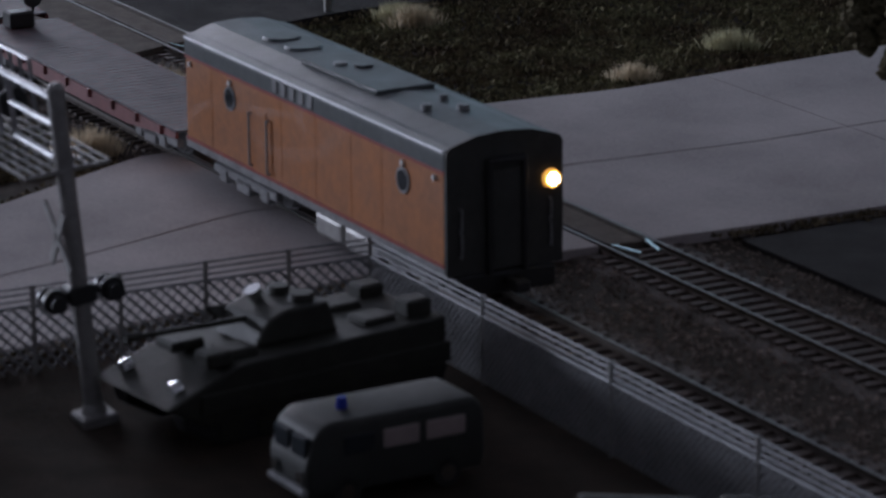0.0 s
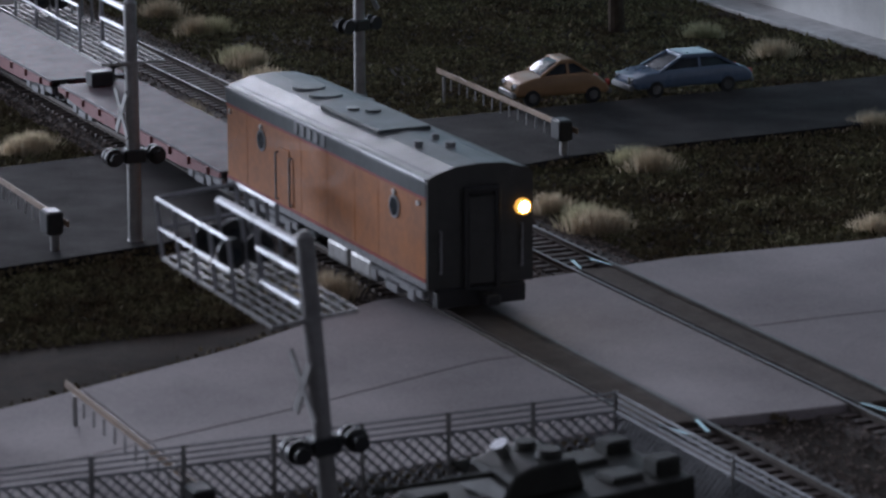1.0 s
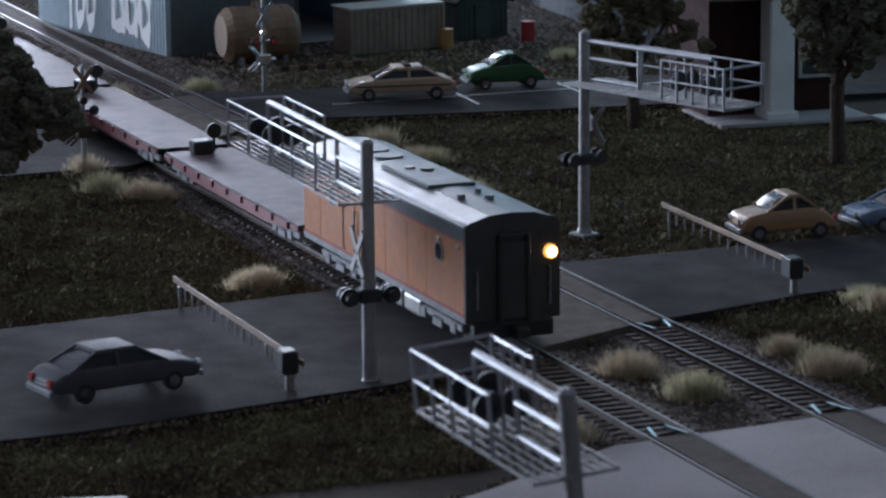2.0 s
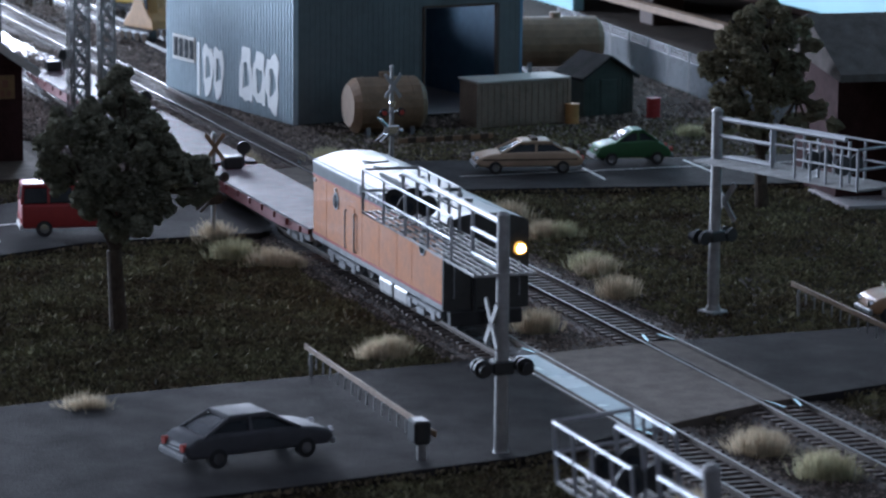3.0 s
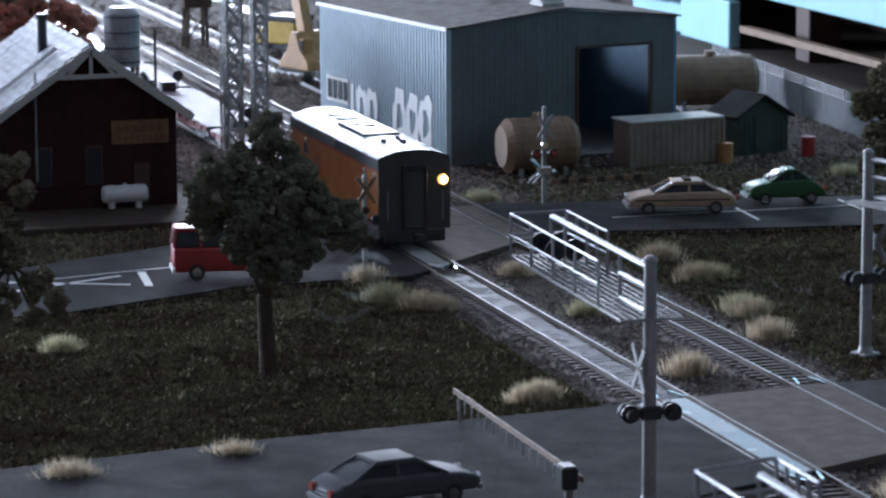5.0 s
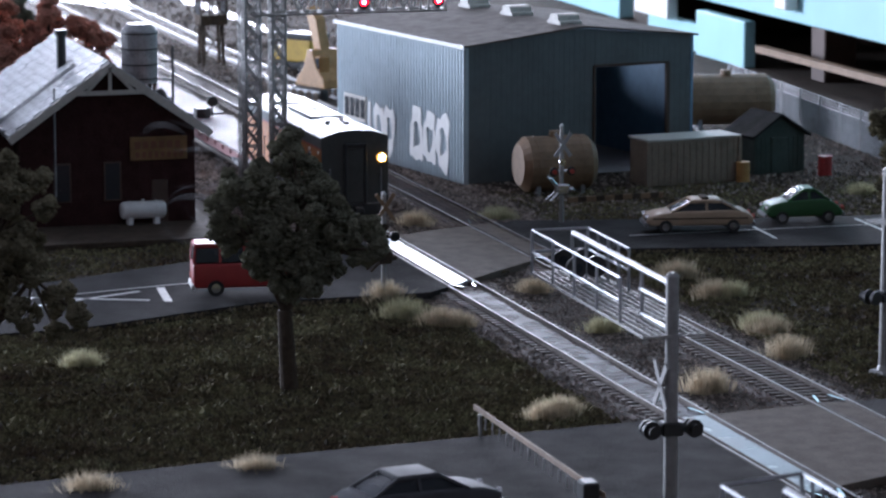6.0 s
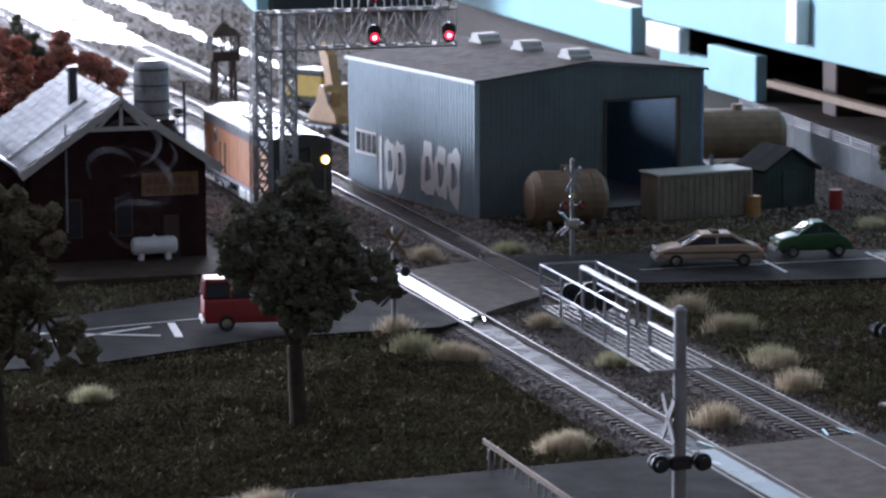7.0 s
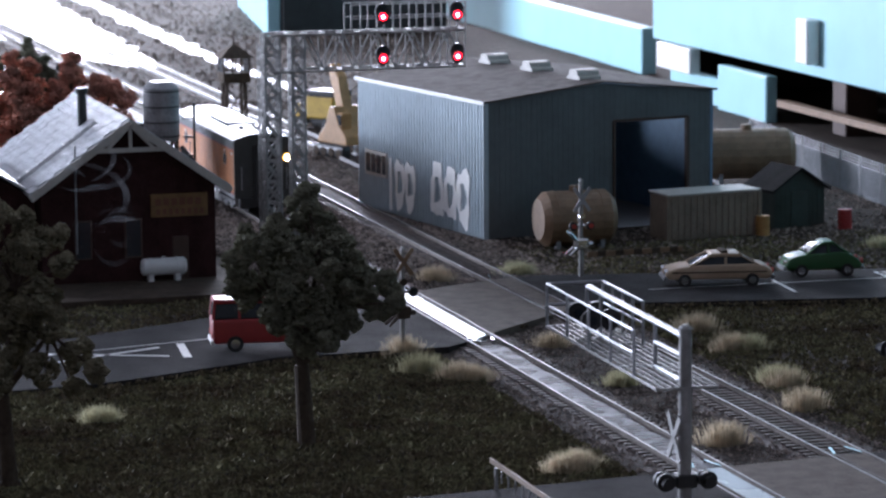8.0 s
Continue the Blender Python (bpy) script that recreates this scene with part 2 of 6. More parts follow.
def bar(bm, a, b, w, h):
    """A square bar from a to b, w across and h high."""
    a, b = Vector(a), Vector(b)
    d = (b - a).normalized()
    side = d.cross(Vector((0, 0, 1)))
    side = side.normalized() if side.length > 1e-4 else Vector((1, 0, 0))
    up = side.cross(d)
    vs = [bm.verts.new(p + side * sx * w / 2 + up * sz * h / 2) for p in (a, b) for sx, sz in ((-1, -1), (1, -1), (1, 1), (-1, 1))]
    for q in ((3, 2, 1, 0), (4, 5, 6, 7), (0, 1, 5, 4), (1, 2, 6, 5), (2, 3, 7, 6), (3, 0, 4, 7)):
        bm.faces.new([vs[i] for i in q])
    return bm


def prism(bm, profile, axis, lo, hi):
    """Extrudes a closed 2D outline along an axis; the outline's coordinates are the other two, in order."""
    def place(p, t):
        return {"x": (t, p[0], p[1]), "y": (p[0], t, p[1]), "z": (p[0], p[1], t)}[axis]
    a = [bm.verts.new(place(p, lo)) for p in profile]
    b = [bm.verts.new(place(p, hi)) for p in profile]
    for i in range(len(profile)):
        j = (i + 1) % len(profile)
        bm.faces.new((a[i], a[j], b[j], b[i]))
    bm.faces.new(a[::-1])
    bm.faces.new(b)
    bmesh.ops.recalc_face_normals(bm, faces=bm.faces)
    return bm


def ball(bm, c, r, squash=(1, 1, 1), sub=2):
    m = Matrix.Translation(c) @ Matrix.Diagonal((*squash, 1))
    bmesh.ops.create_icosphere(bm, subdivisions=sub, radius=r, matrix=m)
    return bm


def mesh_of(name, bm, material, smooth=False):
    me = bpy.data.meshes.new(name)
    for v in bm.verts:
        v.co *= MM
    bm.to_mesh(me)
    bm.free()
    for m in (material if isinstance(material, (list, tuple)) else (material,)):
        me.materials.append(m)
    if smooth:
        me.shade_smooth()
    return me


def part(name, bm, material, parent, label="", smooth=False, at=None):
    ob = new(name, mesh_of(name, bm, material, smooth) if isinstance(bm, bmesh.types.BMesh) else bm)
    ob.parent = parent
    if at is not None:
        ob.matrix_basis = at
    if label:
        tagged(ob, label)
    return ob


def at(x, y, z=0.0, rz=0.0, rx=0.0, ry=0.0):
    return pose(x * MM, y * MM, z * MM, rx, ry, rz)


def thing(name, m, label, category, group="", kind=""):
    ob = new(name)
    ob.empty_display_size = 0.01
    ob.matrix_basis = m
    return tagged(ob, label, category, group, kind)


def solid(name, bm, material, m, label, category, group="", kind="", smooth=False):
    ob = new(name, mesh_of(name, bm, material, smooth))
    ob.matrix_basis = m
    return tagged(ob, label, category, group, kind)


def B():
    return bmesh.new()


# ---- ground, tracks, roads ----
TRACK_A, TRACK_B, GAUGE = 0.0, 65.0, 16.5
ROAD = {  # y, near edge x, far edge x (skewed where the street bends at the crossing)
    "concrete": ((-420, -220, -169, -137, -87, -24, 40, 100, 170, 295, 620), (470, 458, 454, 450, 442, 434, 440, 444, 446, 446, 446), (357, 346, 336, 323, 303, 267, 262, 256, 262, 250, 240)),
    "asphalt_mid": ((-420, -180, -60, 60, 150, 620), (185, 180, 160, 108, 86, 70), (60, 20, 8, -6, -8, -10)),
    "asphalt_far": ((-420, -200, -108, -20, 30, 85, 240, 620), (-235, -259, -298, -300, -350, -398, -368, -320), (-345, -380, -425, -450, -480, -500, -465, -420)),
}


def road_edges(kind, y):
    ys, near, far = ROAD[kind]
    return float(np.interp(y, ys, near)), float(np.interp(y, ys, far))


def on_road(x, y, margin=0.0):
    for kind in ROAD:
        n, f = road_edges(kind, y)
        if f - margin < x < n + margin:
            return True
    return False


def on_track(y, half=22.0):
    return abs(y - TRACK_A) < half or abs(y - TRACK_B) < half


def ground_height(x, y):
    n = noise.noise((x * 0.012, y * 0.012, 3.1)) * 1.5 + noise.noise((x * 0.06, y * 0.06, 7.7)) * 0.8
    base = -3.6
    rough = 0.15 if (on_track(y, 60) or on_road(x, y, 8)) else 1.0
    hump = 0.0
    if -270 < x < 10 and y < -30:
        swell = 5.0 * noise.noise((x * 0.011, y * 0.011, 9.4)) + 2.5 * noise.noise((x * 0.03, y * 0.03, 2.2))
        hump = (3.5 + swell) * min(1, (-30 - y) / 50) * max(0, math.sin(math.pi * (x + 270) / 280)) ** 0.6
    return base + n * rough + hump


def build_ground():
    xs = np.concatenate([np.arange(-3600, -1000, 60), np.arange(-1000, 900.1, 8)])
    ys = np.concatenate([np.arange(-430, 330, 8), np.arange(330, 901, 30)])
    verts = [(x * MM, y * MM, ground_height(x, y) * MM) for x in xs for y in ys]
    ny = len(ys)
    faces = [(i * ny + j, (i + 1) * ny + j, (i + 1) * ny + j + 1, i * ny + j + 1) for i in range(len(xs) - 1) for j in range(ny - 1)]
    me = bpy.data.meshes.new("ground")
    me.from_pydata(verts, [], faces)
    me.shade_smooth()
    me.materials.append(M_SOIL)
    tagged(new("ground", me), "dark brown scenery base of a model railway", "ground", kind="structure")


def chips(name, pts, sizes, material, label, category, sides=6):
    """Loose grains in one mesh: tumbled double pyramids (6 corners) or plain pyramids (4)."""
    rng = np.random.default_rng(5)
    n = len(pts)
    if sides == 6:
        shape = np.array([(1, 0, 0), (0, 1, 0), (-1, 0, 0), (0, -1, 0), (0, 0, 0.8), (0, 0, -0.8)], float)
        f = np.array([(0, 1, 4), (1, 2, 4), (2, 3, 4), (3, 0, 4), (1, 0, 5), (2, 1, 5), (3, 2, 5), (0, 3, 5)])
    else:
        shape = np.array([(1, 0, -0.4), (-0.5, 0.87, -0.4), (-0.5, -0.87, -0.4), (0, 0, 1.0)], float)
        f = np.array([(0, 1, 3), (1, 2, 3), (2, 0, 3)])
    k = len(shape)
    v = shape[None] * (sizes[:, None, None] * rng.uniform(0.6, 1.25, (n, k, 1)))
    a = rng.uniform(0, 6.28, n)
    b = rng.uniform(-0.7, 0.7, n)
    ca, sa, cb, sb = np.cos(a), np.sin(a), np.cos(b), np.sin(b)
    x = v[..., 0] * ca[:, None] - v[..., 1] * sa[:, None]
    y = v[..., 0] * sa[:, None] + v[..., 1] * ca[:, None]
    z = v[..., 2]
    v = np.stack([x, y * cb[:, None] - z * sb[:, None], y * sb[:, None] + z * cb[:, None]], -1) + pts[:, None]
    faces = (f[None] + k * np.arange(n)[:, None, None]).reshape(-1, 3)
    me = bpy.data.meshes.new(name)
    me.from_pydata((v.reshape(-1, 3) * MM).tolist(), [], faces.tolist())
    me.materials.append(material)
    return tagged(new(name, me), label, category, kind="stuff")


def island_tint(m, low, high):
    """Varies a joined scatter grain by grain."""
    nt = m.node_tree
    b = nt.nodes["Principled BSDF"]
    old = b.inputs["Base Color"].links[0].from_socket
    geo, hsv, mr = nt.nodes.new("ShaderNodeNewGeometry"), nt.nodes.new("ShaderNodeHueSaturation"), nt.nodes.new("ShaderNodeMapRange")
    mr.inputs[3].default_value, mr.inputs[4].default_value = low, high
    nt.links.new(geo.outputs["Random Per Island"], mr.inputs[0])
    nt.links.new(mr.outputs[0], hsv.inputs["Value"])
    nt.links.new(old, hsv.inputs["Color"])
    nt.links.new(hsv.outputs[0], b.inputs["Base Color"])


island_tint(M_STONE, 0.35, 1.5)
M_GRIT = mat("verge_earth", (0.17, 0.135, 0.085), 0.95, spread=0.4, grain=30, bump=0.3)
island_tint(M_GRIT, 0.35, 1.4)
island_tint(M_TURF, 0.4, 1.6)


def build_ballast():
    for y0 in (TRACK_A, TRACK_B):
        b = B()
        prism(b, ((y0 - 27, -6), (y0 + 27, -6), (y0 + 19, -2.9), (y0 - 19, -2.9)), "x", -3500, 880)
        solid("ballast_bed", b, M_BALLAST, at(0, 0), "grey gravel bed under the rails", "ballast", kind="structure")
    rng = np.random.default_rng(1)
    n = 60000
    x = rng.uniform(-1150, 700, n)
    y = rng.uniform(-34, 108, n)
    keep = [not on_road(a, c, 1.5) and (min(abs(c - TRACK_A), abs(c - TRACK_B)) > 3 or rng.random() < 0.8) for a, c in zip(x, y)]
    x, y = x[keep], y[keep]
    d = np.minimum(abs(y - TRACK_A), abs(y - TRACK_B))
    z = np.where(d < 19, -2.9, np.maximum(-3.6, -2.9 - (d - 19) * 0.3))
    s = rng.uniform(0.5, 1.15, len(x))
    tie_zone = d < 14.5
    z = np.where(tie_zone, -2.9, z)
    s = np.where(tie_zone, s * 0.7, s)
    chips("ballast", np.stack([x, y, z], 1), s, M_STONE, "loose grey-brown model ballast stones beside the rails", "ballast")
    # earth and grit along the street edges
    px, py = [], []
    for kind in ROAD:
        for _ in range(5200):
            c = rng.uniform(-330, 380)
            if on_track(c, 30):
                continue
            ne, fa = road_edges(kind, c)
            px.append((ne if rng.random() < 0.5 else fa) + rng.normal(0, 3.0))
            py.append(c)
    px, py = np.array(px), np.array(py)
    away = np.array([not on_road(a, c, -1.5) for a, c in zip(px, py)])
    px, py = px[away], py[away]
    chips("verge_grit", np.stack([px, py, np.full(len(px), -1.6)], 1), rng.uniform(0.5, 1.5, len(px)), M_GRIT, "pale earth and grit along the street edges", "gravel", 4)
    # coarser stones between and beside the tracks near the shed
    n = 26000
    x, y = rng.uniform(-1050, -430, n), rng.uniform(-60, 112, n)
    keep = np.array([not on_road(a, c, 2) and not on_track(c, 10.5) for a, c in zip(x, y)])
    x, y = x[keep], y[keep]
    chips("coarse_ballast", np.stack([x, y, np.where(np.abs(y - 32) < 51, -2.7, -3.2)], 1), rng.uniform(0.7, 1.7, len(x)), M_STONE, "coarse grey-brown stones between the tracks", "ballast")
    # yard gravel round the shed
    n = 26000
    x = rng.uniform(-1500, -480, n)
    y = rng.uniform(85, 420, n)
    keep = [not on_road(a, c, 2) for a, c in zip(x, y)]
    x, y = x[keep], y[keep]
    chips("yard_gravel", np.stack([x, y, np.full(len(x), -3.3)], 1), rng.uniform(0.6, 1.6, len(x)), M_STONE, "loose grey gravel of the works yard", "gravel")


def build_far_gravel():
    rng = np.random.default_rng(12)
    n = 16000
    x, y = rng.uniform(-2700, -1000, n), rng.uniform(-190, 420, n)
    keep = (abs(y) > 22) & (abs(y - 65) > 22)
    x, y = x[keep], y[keep]
    chips("far_gravel", np.stack([x, y, np.full(len(x), -3.2)], 1), rng.uniform(0.8, 2.4, len(x)), M_STONE, "loose grey gravel of the far yard", "gravel", 4)


def build_turf():
    rng = np.random.default_rng(2)
    pts, size = [], []
    for x0, x1, y0, y1, n in ((-300, 20, -400, -28, 120000), (165, 268, -400, -28, 36000), (-400, 5, 92, 380, 50000), (62, 288, 92, 380, 50000), (-520, -400, -330, -40, 9000), (-620, -470, 110, 420, 9000)):
        xs, ys = rng.uniform(x0, x1, n), rng.uniform(y0, y1, n)
        for a, c in zip(xs, ys):
            if on_road(a, c, 1.0):
                continue
            if noise.noise((a * 0.02, c * 0.02, 1.0)) + 0.5 * noise.noise((a * 0.1, c * 0.1, 4.0)) < rng.uniform(-1.3, 0.05):
                continue
            pts.append((a, c, ground_height(a, c) + 0.3))
            clump = noise.noise((a * 0.07, c * 0.07, 6.0)) > 0.12
            size.append(rng.uniform(1.2, 2.5) if clump and rng.random() < 0.35 else rng.uniform(0.5, 1.35))
    chips("turf", np.array(pts), np.array(size), M_TURF, "coarse dark green and brown foam turf", "grass", 4)


def build_track(y0, label):
    track = thing("railway_track", at(0, y0), label, "railway track", "tracks", "structure")
    for s in (-1, 1):
        y = s * GAUGE / 2
        b = B()
        prism(b, ((y - 1.1, -2.1), (y + 1.1, -2.1), (y + 1.1, -1.8), (y + 0.3, -1.5), (y + 0.3, -0.7), (y + 0.55, -0.55), (y + 0.55, -0.15), (y - 0.55, -0.15), (y - 0.55, -0.55), (y - 0.3, -0.7), (y - 0.3, -1.5), (y - 1.1, -1.8)), "x", -3400, 870)
        rail = part("rail", b, M_RAIL, track)
        b = B()
        box(b, -3400, 870, y - 0.5, y + 0.5, -0.15, 0.0, 0.06)
        part("rail_head", b, M_RAILTOP, rail, "bright worn top of the rail")
    # guard rails at the street crossings
    for kind in ROAD:
        n, f = road_edges(kind, y0)
        for s in (-1, 1):
            b = B()
            y = s * (GAUGE / 2 - 1.7)
            box(b, f - 1, n + 1, min(y, y - s * 0.7), max(y, y - s * 0.7), -1.9, 0.1)
            guard = part("guard_rail", b, M_RAIL, track, "dark guard rail at the crossing")
            for x0, x1 in ((f - 1, f - 13), (n + 1, n + 13)):
                b = B()
                prism(b, ((x0, y), (x1, y - s * 2.6), (x1, y - s * 3.9), (x0, y - s * 1.1)), "z", -1.9, 0.2)
                part("flared_end", b, M_CHROME, guard, "bright bent end of the guard rail")
    b = B()
    box(b, -1.4, 1.4, -14.5, 14.5, -3.9, -2.0, 0.2)
    tie = mesh_of("tie", b, M_TIE)
    rng = random.Random(7)
    x = -900.0
    count = 0
    while x < 700 and count < 250:
        if not on_road(x, y0, 1):
            part("tie", tie, None, track, at=at(x + rng.uniform(-0.4, 0.4), rng.uniform(-0.6, 0.6), 0, rng.uniform(-1.5, 1.5)))
            count += 1
        x += 6.2
    b = B()
    x = -906.0
    while x > -2400:
        box(b, x - 1.4, x + 1.4, -14.5, 14.5, -3.9, -2.0)
        x -= 6.2
    far = part("far_ties", b, M_TIE, track)
    tagged(far, kind="stuff")


def road_strip(kind, y0, y1, material, parent, nx=2, top=-0.3, step=12.0, gap=0.5):
    """Slabs of one stretch of street between two y, cut into nx slabs across."""
    n = max(1, int((y1 - y0) / 110))
    for k in range(n):
        for i in range(nx):
            ya, yb = y0 + (y1 - y0) * k / n + gap, y0 + (y1 - y0) * (k + 1) / n - gap
            m = max(1, int((yb - ya) / step))
            b = B()
            rows = []
            for j in range(m + 1):
                y = ya + (yb - ya) * j / m
                ne, fa = road_edges(kind, y)
                xa, xb = fa + (ne - fa) * i / nx + gap, fa + (ne - fa) * (i + 1) / nx - gap
                rows.append([b.verts.new((x, y, z)) for x, z in ((xa, -5), (xa, top - 0.25), (xa + 0.4, top), (xb - 0.4, top), (xb, top - 0.25), (xb, -5))])
            for p, q in zip(rows, rows[1:]):
                for c in range(5):
                    b.faces.new((p[c], p[c + 1], q[c + 1], q[c]))
            b.faces.new(rows[0])
            b.faces.new(rows[-1][::-1])
            bmesh.ops.recalc_face_normals(b, faces=b.faces)
            part("slab", b, material, parent)


def build_roads():
    g = GAUGE / 2
    for kind, material, label, nx, gap in (("concrete", M_CONC, "pale grey concrete street with joints, crossing the rails", 2, 0.35), ("asphalt_mid", M_ASPH, "worn dark asphalt street crossing the rails", 1, 0.0), ("asphalt_far", M_ASPH, "dark asphalt street with white markings crossing the rails", 1, 0.0)):
        road = thing("road", at(0, 0), label, "road", "streets", "structure")
        road_strip(kind, -420, -g - 1.0, material, road, nx, gap=gap)
        road_strip(kind, g + 1.0, TRACK_B - g - 1.0, M_PLANK if kind != "concrete" else material, road, 1, gap=gap)
        road_strip(kind, TRACK_B + g + 1.0, 615, material, road, nx, gap=gap)
        for y0 in (TRACK_A, TRACK_B):
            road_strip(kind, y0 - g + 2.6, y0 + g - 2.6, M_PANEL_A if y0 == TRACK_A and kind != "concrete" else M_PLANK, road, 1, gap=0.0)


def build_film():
    """Pale film added over the ties of the near track to give their bright sheen."""
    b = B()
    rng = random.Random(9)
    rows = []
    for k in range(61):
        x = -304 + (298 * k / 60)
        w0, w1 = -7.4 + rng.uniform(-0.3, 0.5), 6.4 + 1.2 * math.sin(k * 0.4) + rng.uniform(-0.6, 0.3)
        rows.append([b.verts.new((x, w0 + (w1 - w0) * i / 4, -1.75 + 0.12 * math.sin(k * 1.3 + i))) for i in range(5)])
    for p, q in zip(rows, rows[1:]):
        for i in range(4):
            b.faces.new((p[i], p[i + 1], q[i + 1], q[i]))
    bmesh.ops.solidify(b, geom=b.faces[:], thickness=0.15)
    solid("sheen_film", b, M_FILM, at(0, 0), "milky film added over the ties as their bright sheen", "film", kind="structure", smooth=True)


def build_markings():
    # white lines and a big X painted on the far street
    def line(name, pts, w, label):
        b = B()
        for p, q in zip(pts, pts[1:]):
            bar(b, (*p, -0.2), (*q, -0.2), w, 0.12)
        solid(name, b, M_WHITE, at(0, 0), label, "road marking", "road markings", "structure")
    line("road_marking", ((-318, -215), (-343, -158)), 2.6, "worn white painted cross on the asphalt")
    line("road_marking", ((-343, -215), (-318, -158)), 2.6, "worn white painted cross on the asphalt")
    line("road_marking", ((-312, -150), (-350, -146)), 4.0, "white painted stop line on the asphalt")
    line("road_marking", ((-325, -400), (-335, -230), (-352, -160), (-362, -110)), 1.2, "thin white painted centre line")
    line("road_marking", ((-440, 205), (-400, 202)), 1.6, "white painted stop line on the asphalt")
    line("road_marking", ((-450, 270), (-405, 268)), 1.6, "white painted stop line on the asphalt")
    line("road_marking", ((-432, 130), (-425, 420)), 1.0, "thin white painted centre line")


# ---- room round the layout ----


def build_room():
    b = B()
    box(b, -4000, 3000, -2000, 3000, -960, -950)
    solid("floor", b, M_ROOMWALL, at(0, 0), "plain dark floor of the layout room", "floor", kind="structure")
    b = B()
    box(b, -4100, 3100, -2100, 3100, 1700, 1750)
    solid("ceiling", b, M_ROOMWALL, at(0, 0), "plain ceiling of the layout room", "ceiling", kind="structure")
    b = B()
    box(b, -4100, 3100, 3000, 3100, -950, 1700)
    solid("wall_north", b, M_ROOMWALL, at(0, 0), "plain grey room wall", "wall", kind="structure")
    b = B()
    box(b, 3000, 3100, -2000, 3000, -950, 1700)
    solid("wall_east", b, M_ROOMWALL, at(0, 0), "plain grey room wall", "wall", kind="structure")
    # side wall and end wall, each with a window opening
    b = B()
    box(b, -4000, -3480, -2100, -2000, -950, 1700)
    box(b, -2320, 3100, -2100, -2000, -950, 1700)
    box(b, -3480, -2320, -2100, -2000, -950, 170)
    box(b, -3480, -2320, -2100, -2000, 710, 1700)
    solid("wall_south", b, M_ROOMWALL, at(0, 0), "grey room wall with a window opening", "wall", kind="structure")
    b = B()
    box(b, -4100, -4000, -2100, 0, -950, 1700)
    box(b, -4100, -4000, 1240, 3000, -950, 1700)
    box(b, -4100, -4000, 0, 1240, -950, 110)
    box(b, -4100, -4000, 0, 1240, 1250, 1700)
    solid("wall_west", b, M_ROOMWALL, at(0, 0), "grey room wall with a window opening", "wall", kind="structure")
    b = B()
    box(b, -3600, 900, -440, -430, -160, -3)
    box(b, 900, 910, -440, 900, -160, -3)
    solid("layout_fascia", b, M_WOOD, at(0, 0), "brown timber edge of the layout table", "fascia", kind="structure")
    table = thing("layout_table", at(0, 0), "timber bench that carries the model railway", "table", kind="structure")
    b = B()
    box(b, -3590, 898, -428, 890, -32, -14)
    part("bench_top", b, M_WOOD, table)
    for x in (-3500, -2400, -1300, -250, 800):
        b = B()
        box(b, x - 35, x + 35, -420, 880, -120, -32)
        part("cross_beam", b, M_WOOD, table)
        for y in (-380, 840):
            b = B()
            box(b, x - 35, x + 35, y - 35, y + 35, -950, -120, 3)
            part("leg", b, M_WOOD, table)


build_ground()
build_ballast()
build_far_gravel()
build_turf()
build_roads()
build_markings()
build_film()
build_room()

# ---- the train ----
LOCO_LONG, LOCO_HALF = 180.0, 19.0


def wheelset_mesh():
    b = B()
    for s in (-1, 1):
        rod(b, (0, s * 7.2, 0), (0, s * 9.4, 0), 5.2, n=18)
        rod(b, (0, s * 6.6, 0), (0, s * 7.2, 0), 6.0, n=18)
    rod(b, (0, -9.6, 0), (0, 9.6, 0), 1.2)
    return mesh_of("wheelset", b, M_STEELGREY)


def build_truck(parent, x, half, n_axles=2, gap=31.0):
    b = B()
    for s in (-1, 1):
        y = s * (half - 3)
        box(b, x - half * 1.15 - 2, x + half * 1.15 + 2, y - 1.2, y + 1.2, 5.2, 8.2, 0.5)
        for k in (-1, 1):
            box(b, x + k * gap / 2 - 3, x + k * gap / 2 + 3, y - 1.7, y + 1.7, 3.2, 8.0, 0.6)
        box(b, x - 5, x + 5, y - 1.9, y + 1.9, 3.0, 6.0, 0.5)
        for k in (-5, -3, -1, 1, 3, 5):
            rod(b, (x + k * 0.8, y + s * 1.2, 3), (x + k * 0.8, y + s * 1.2, 7), 0.7, n=6)
    box(b, x - 6, x + 6, -half + 4, half - 4, 6, 9)
    truck = part("truck", b, M_STEELGREY, parent, "grey sprung bogie frame")
    me = wheelset_mesh()
    for k in (-1, 1):
        part("wheelset", me, None, truck, at=at(x + k * gap / 2, 0, 6.0))


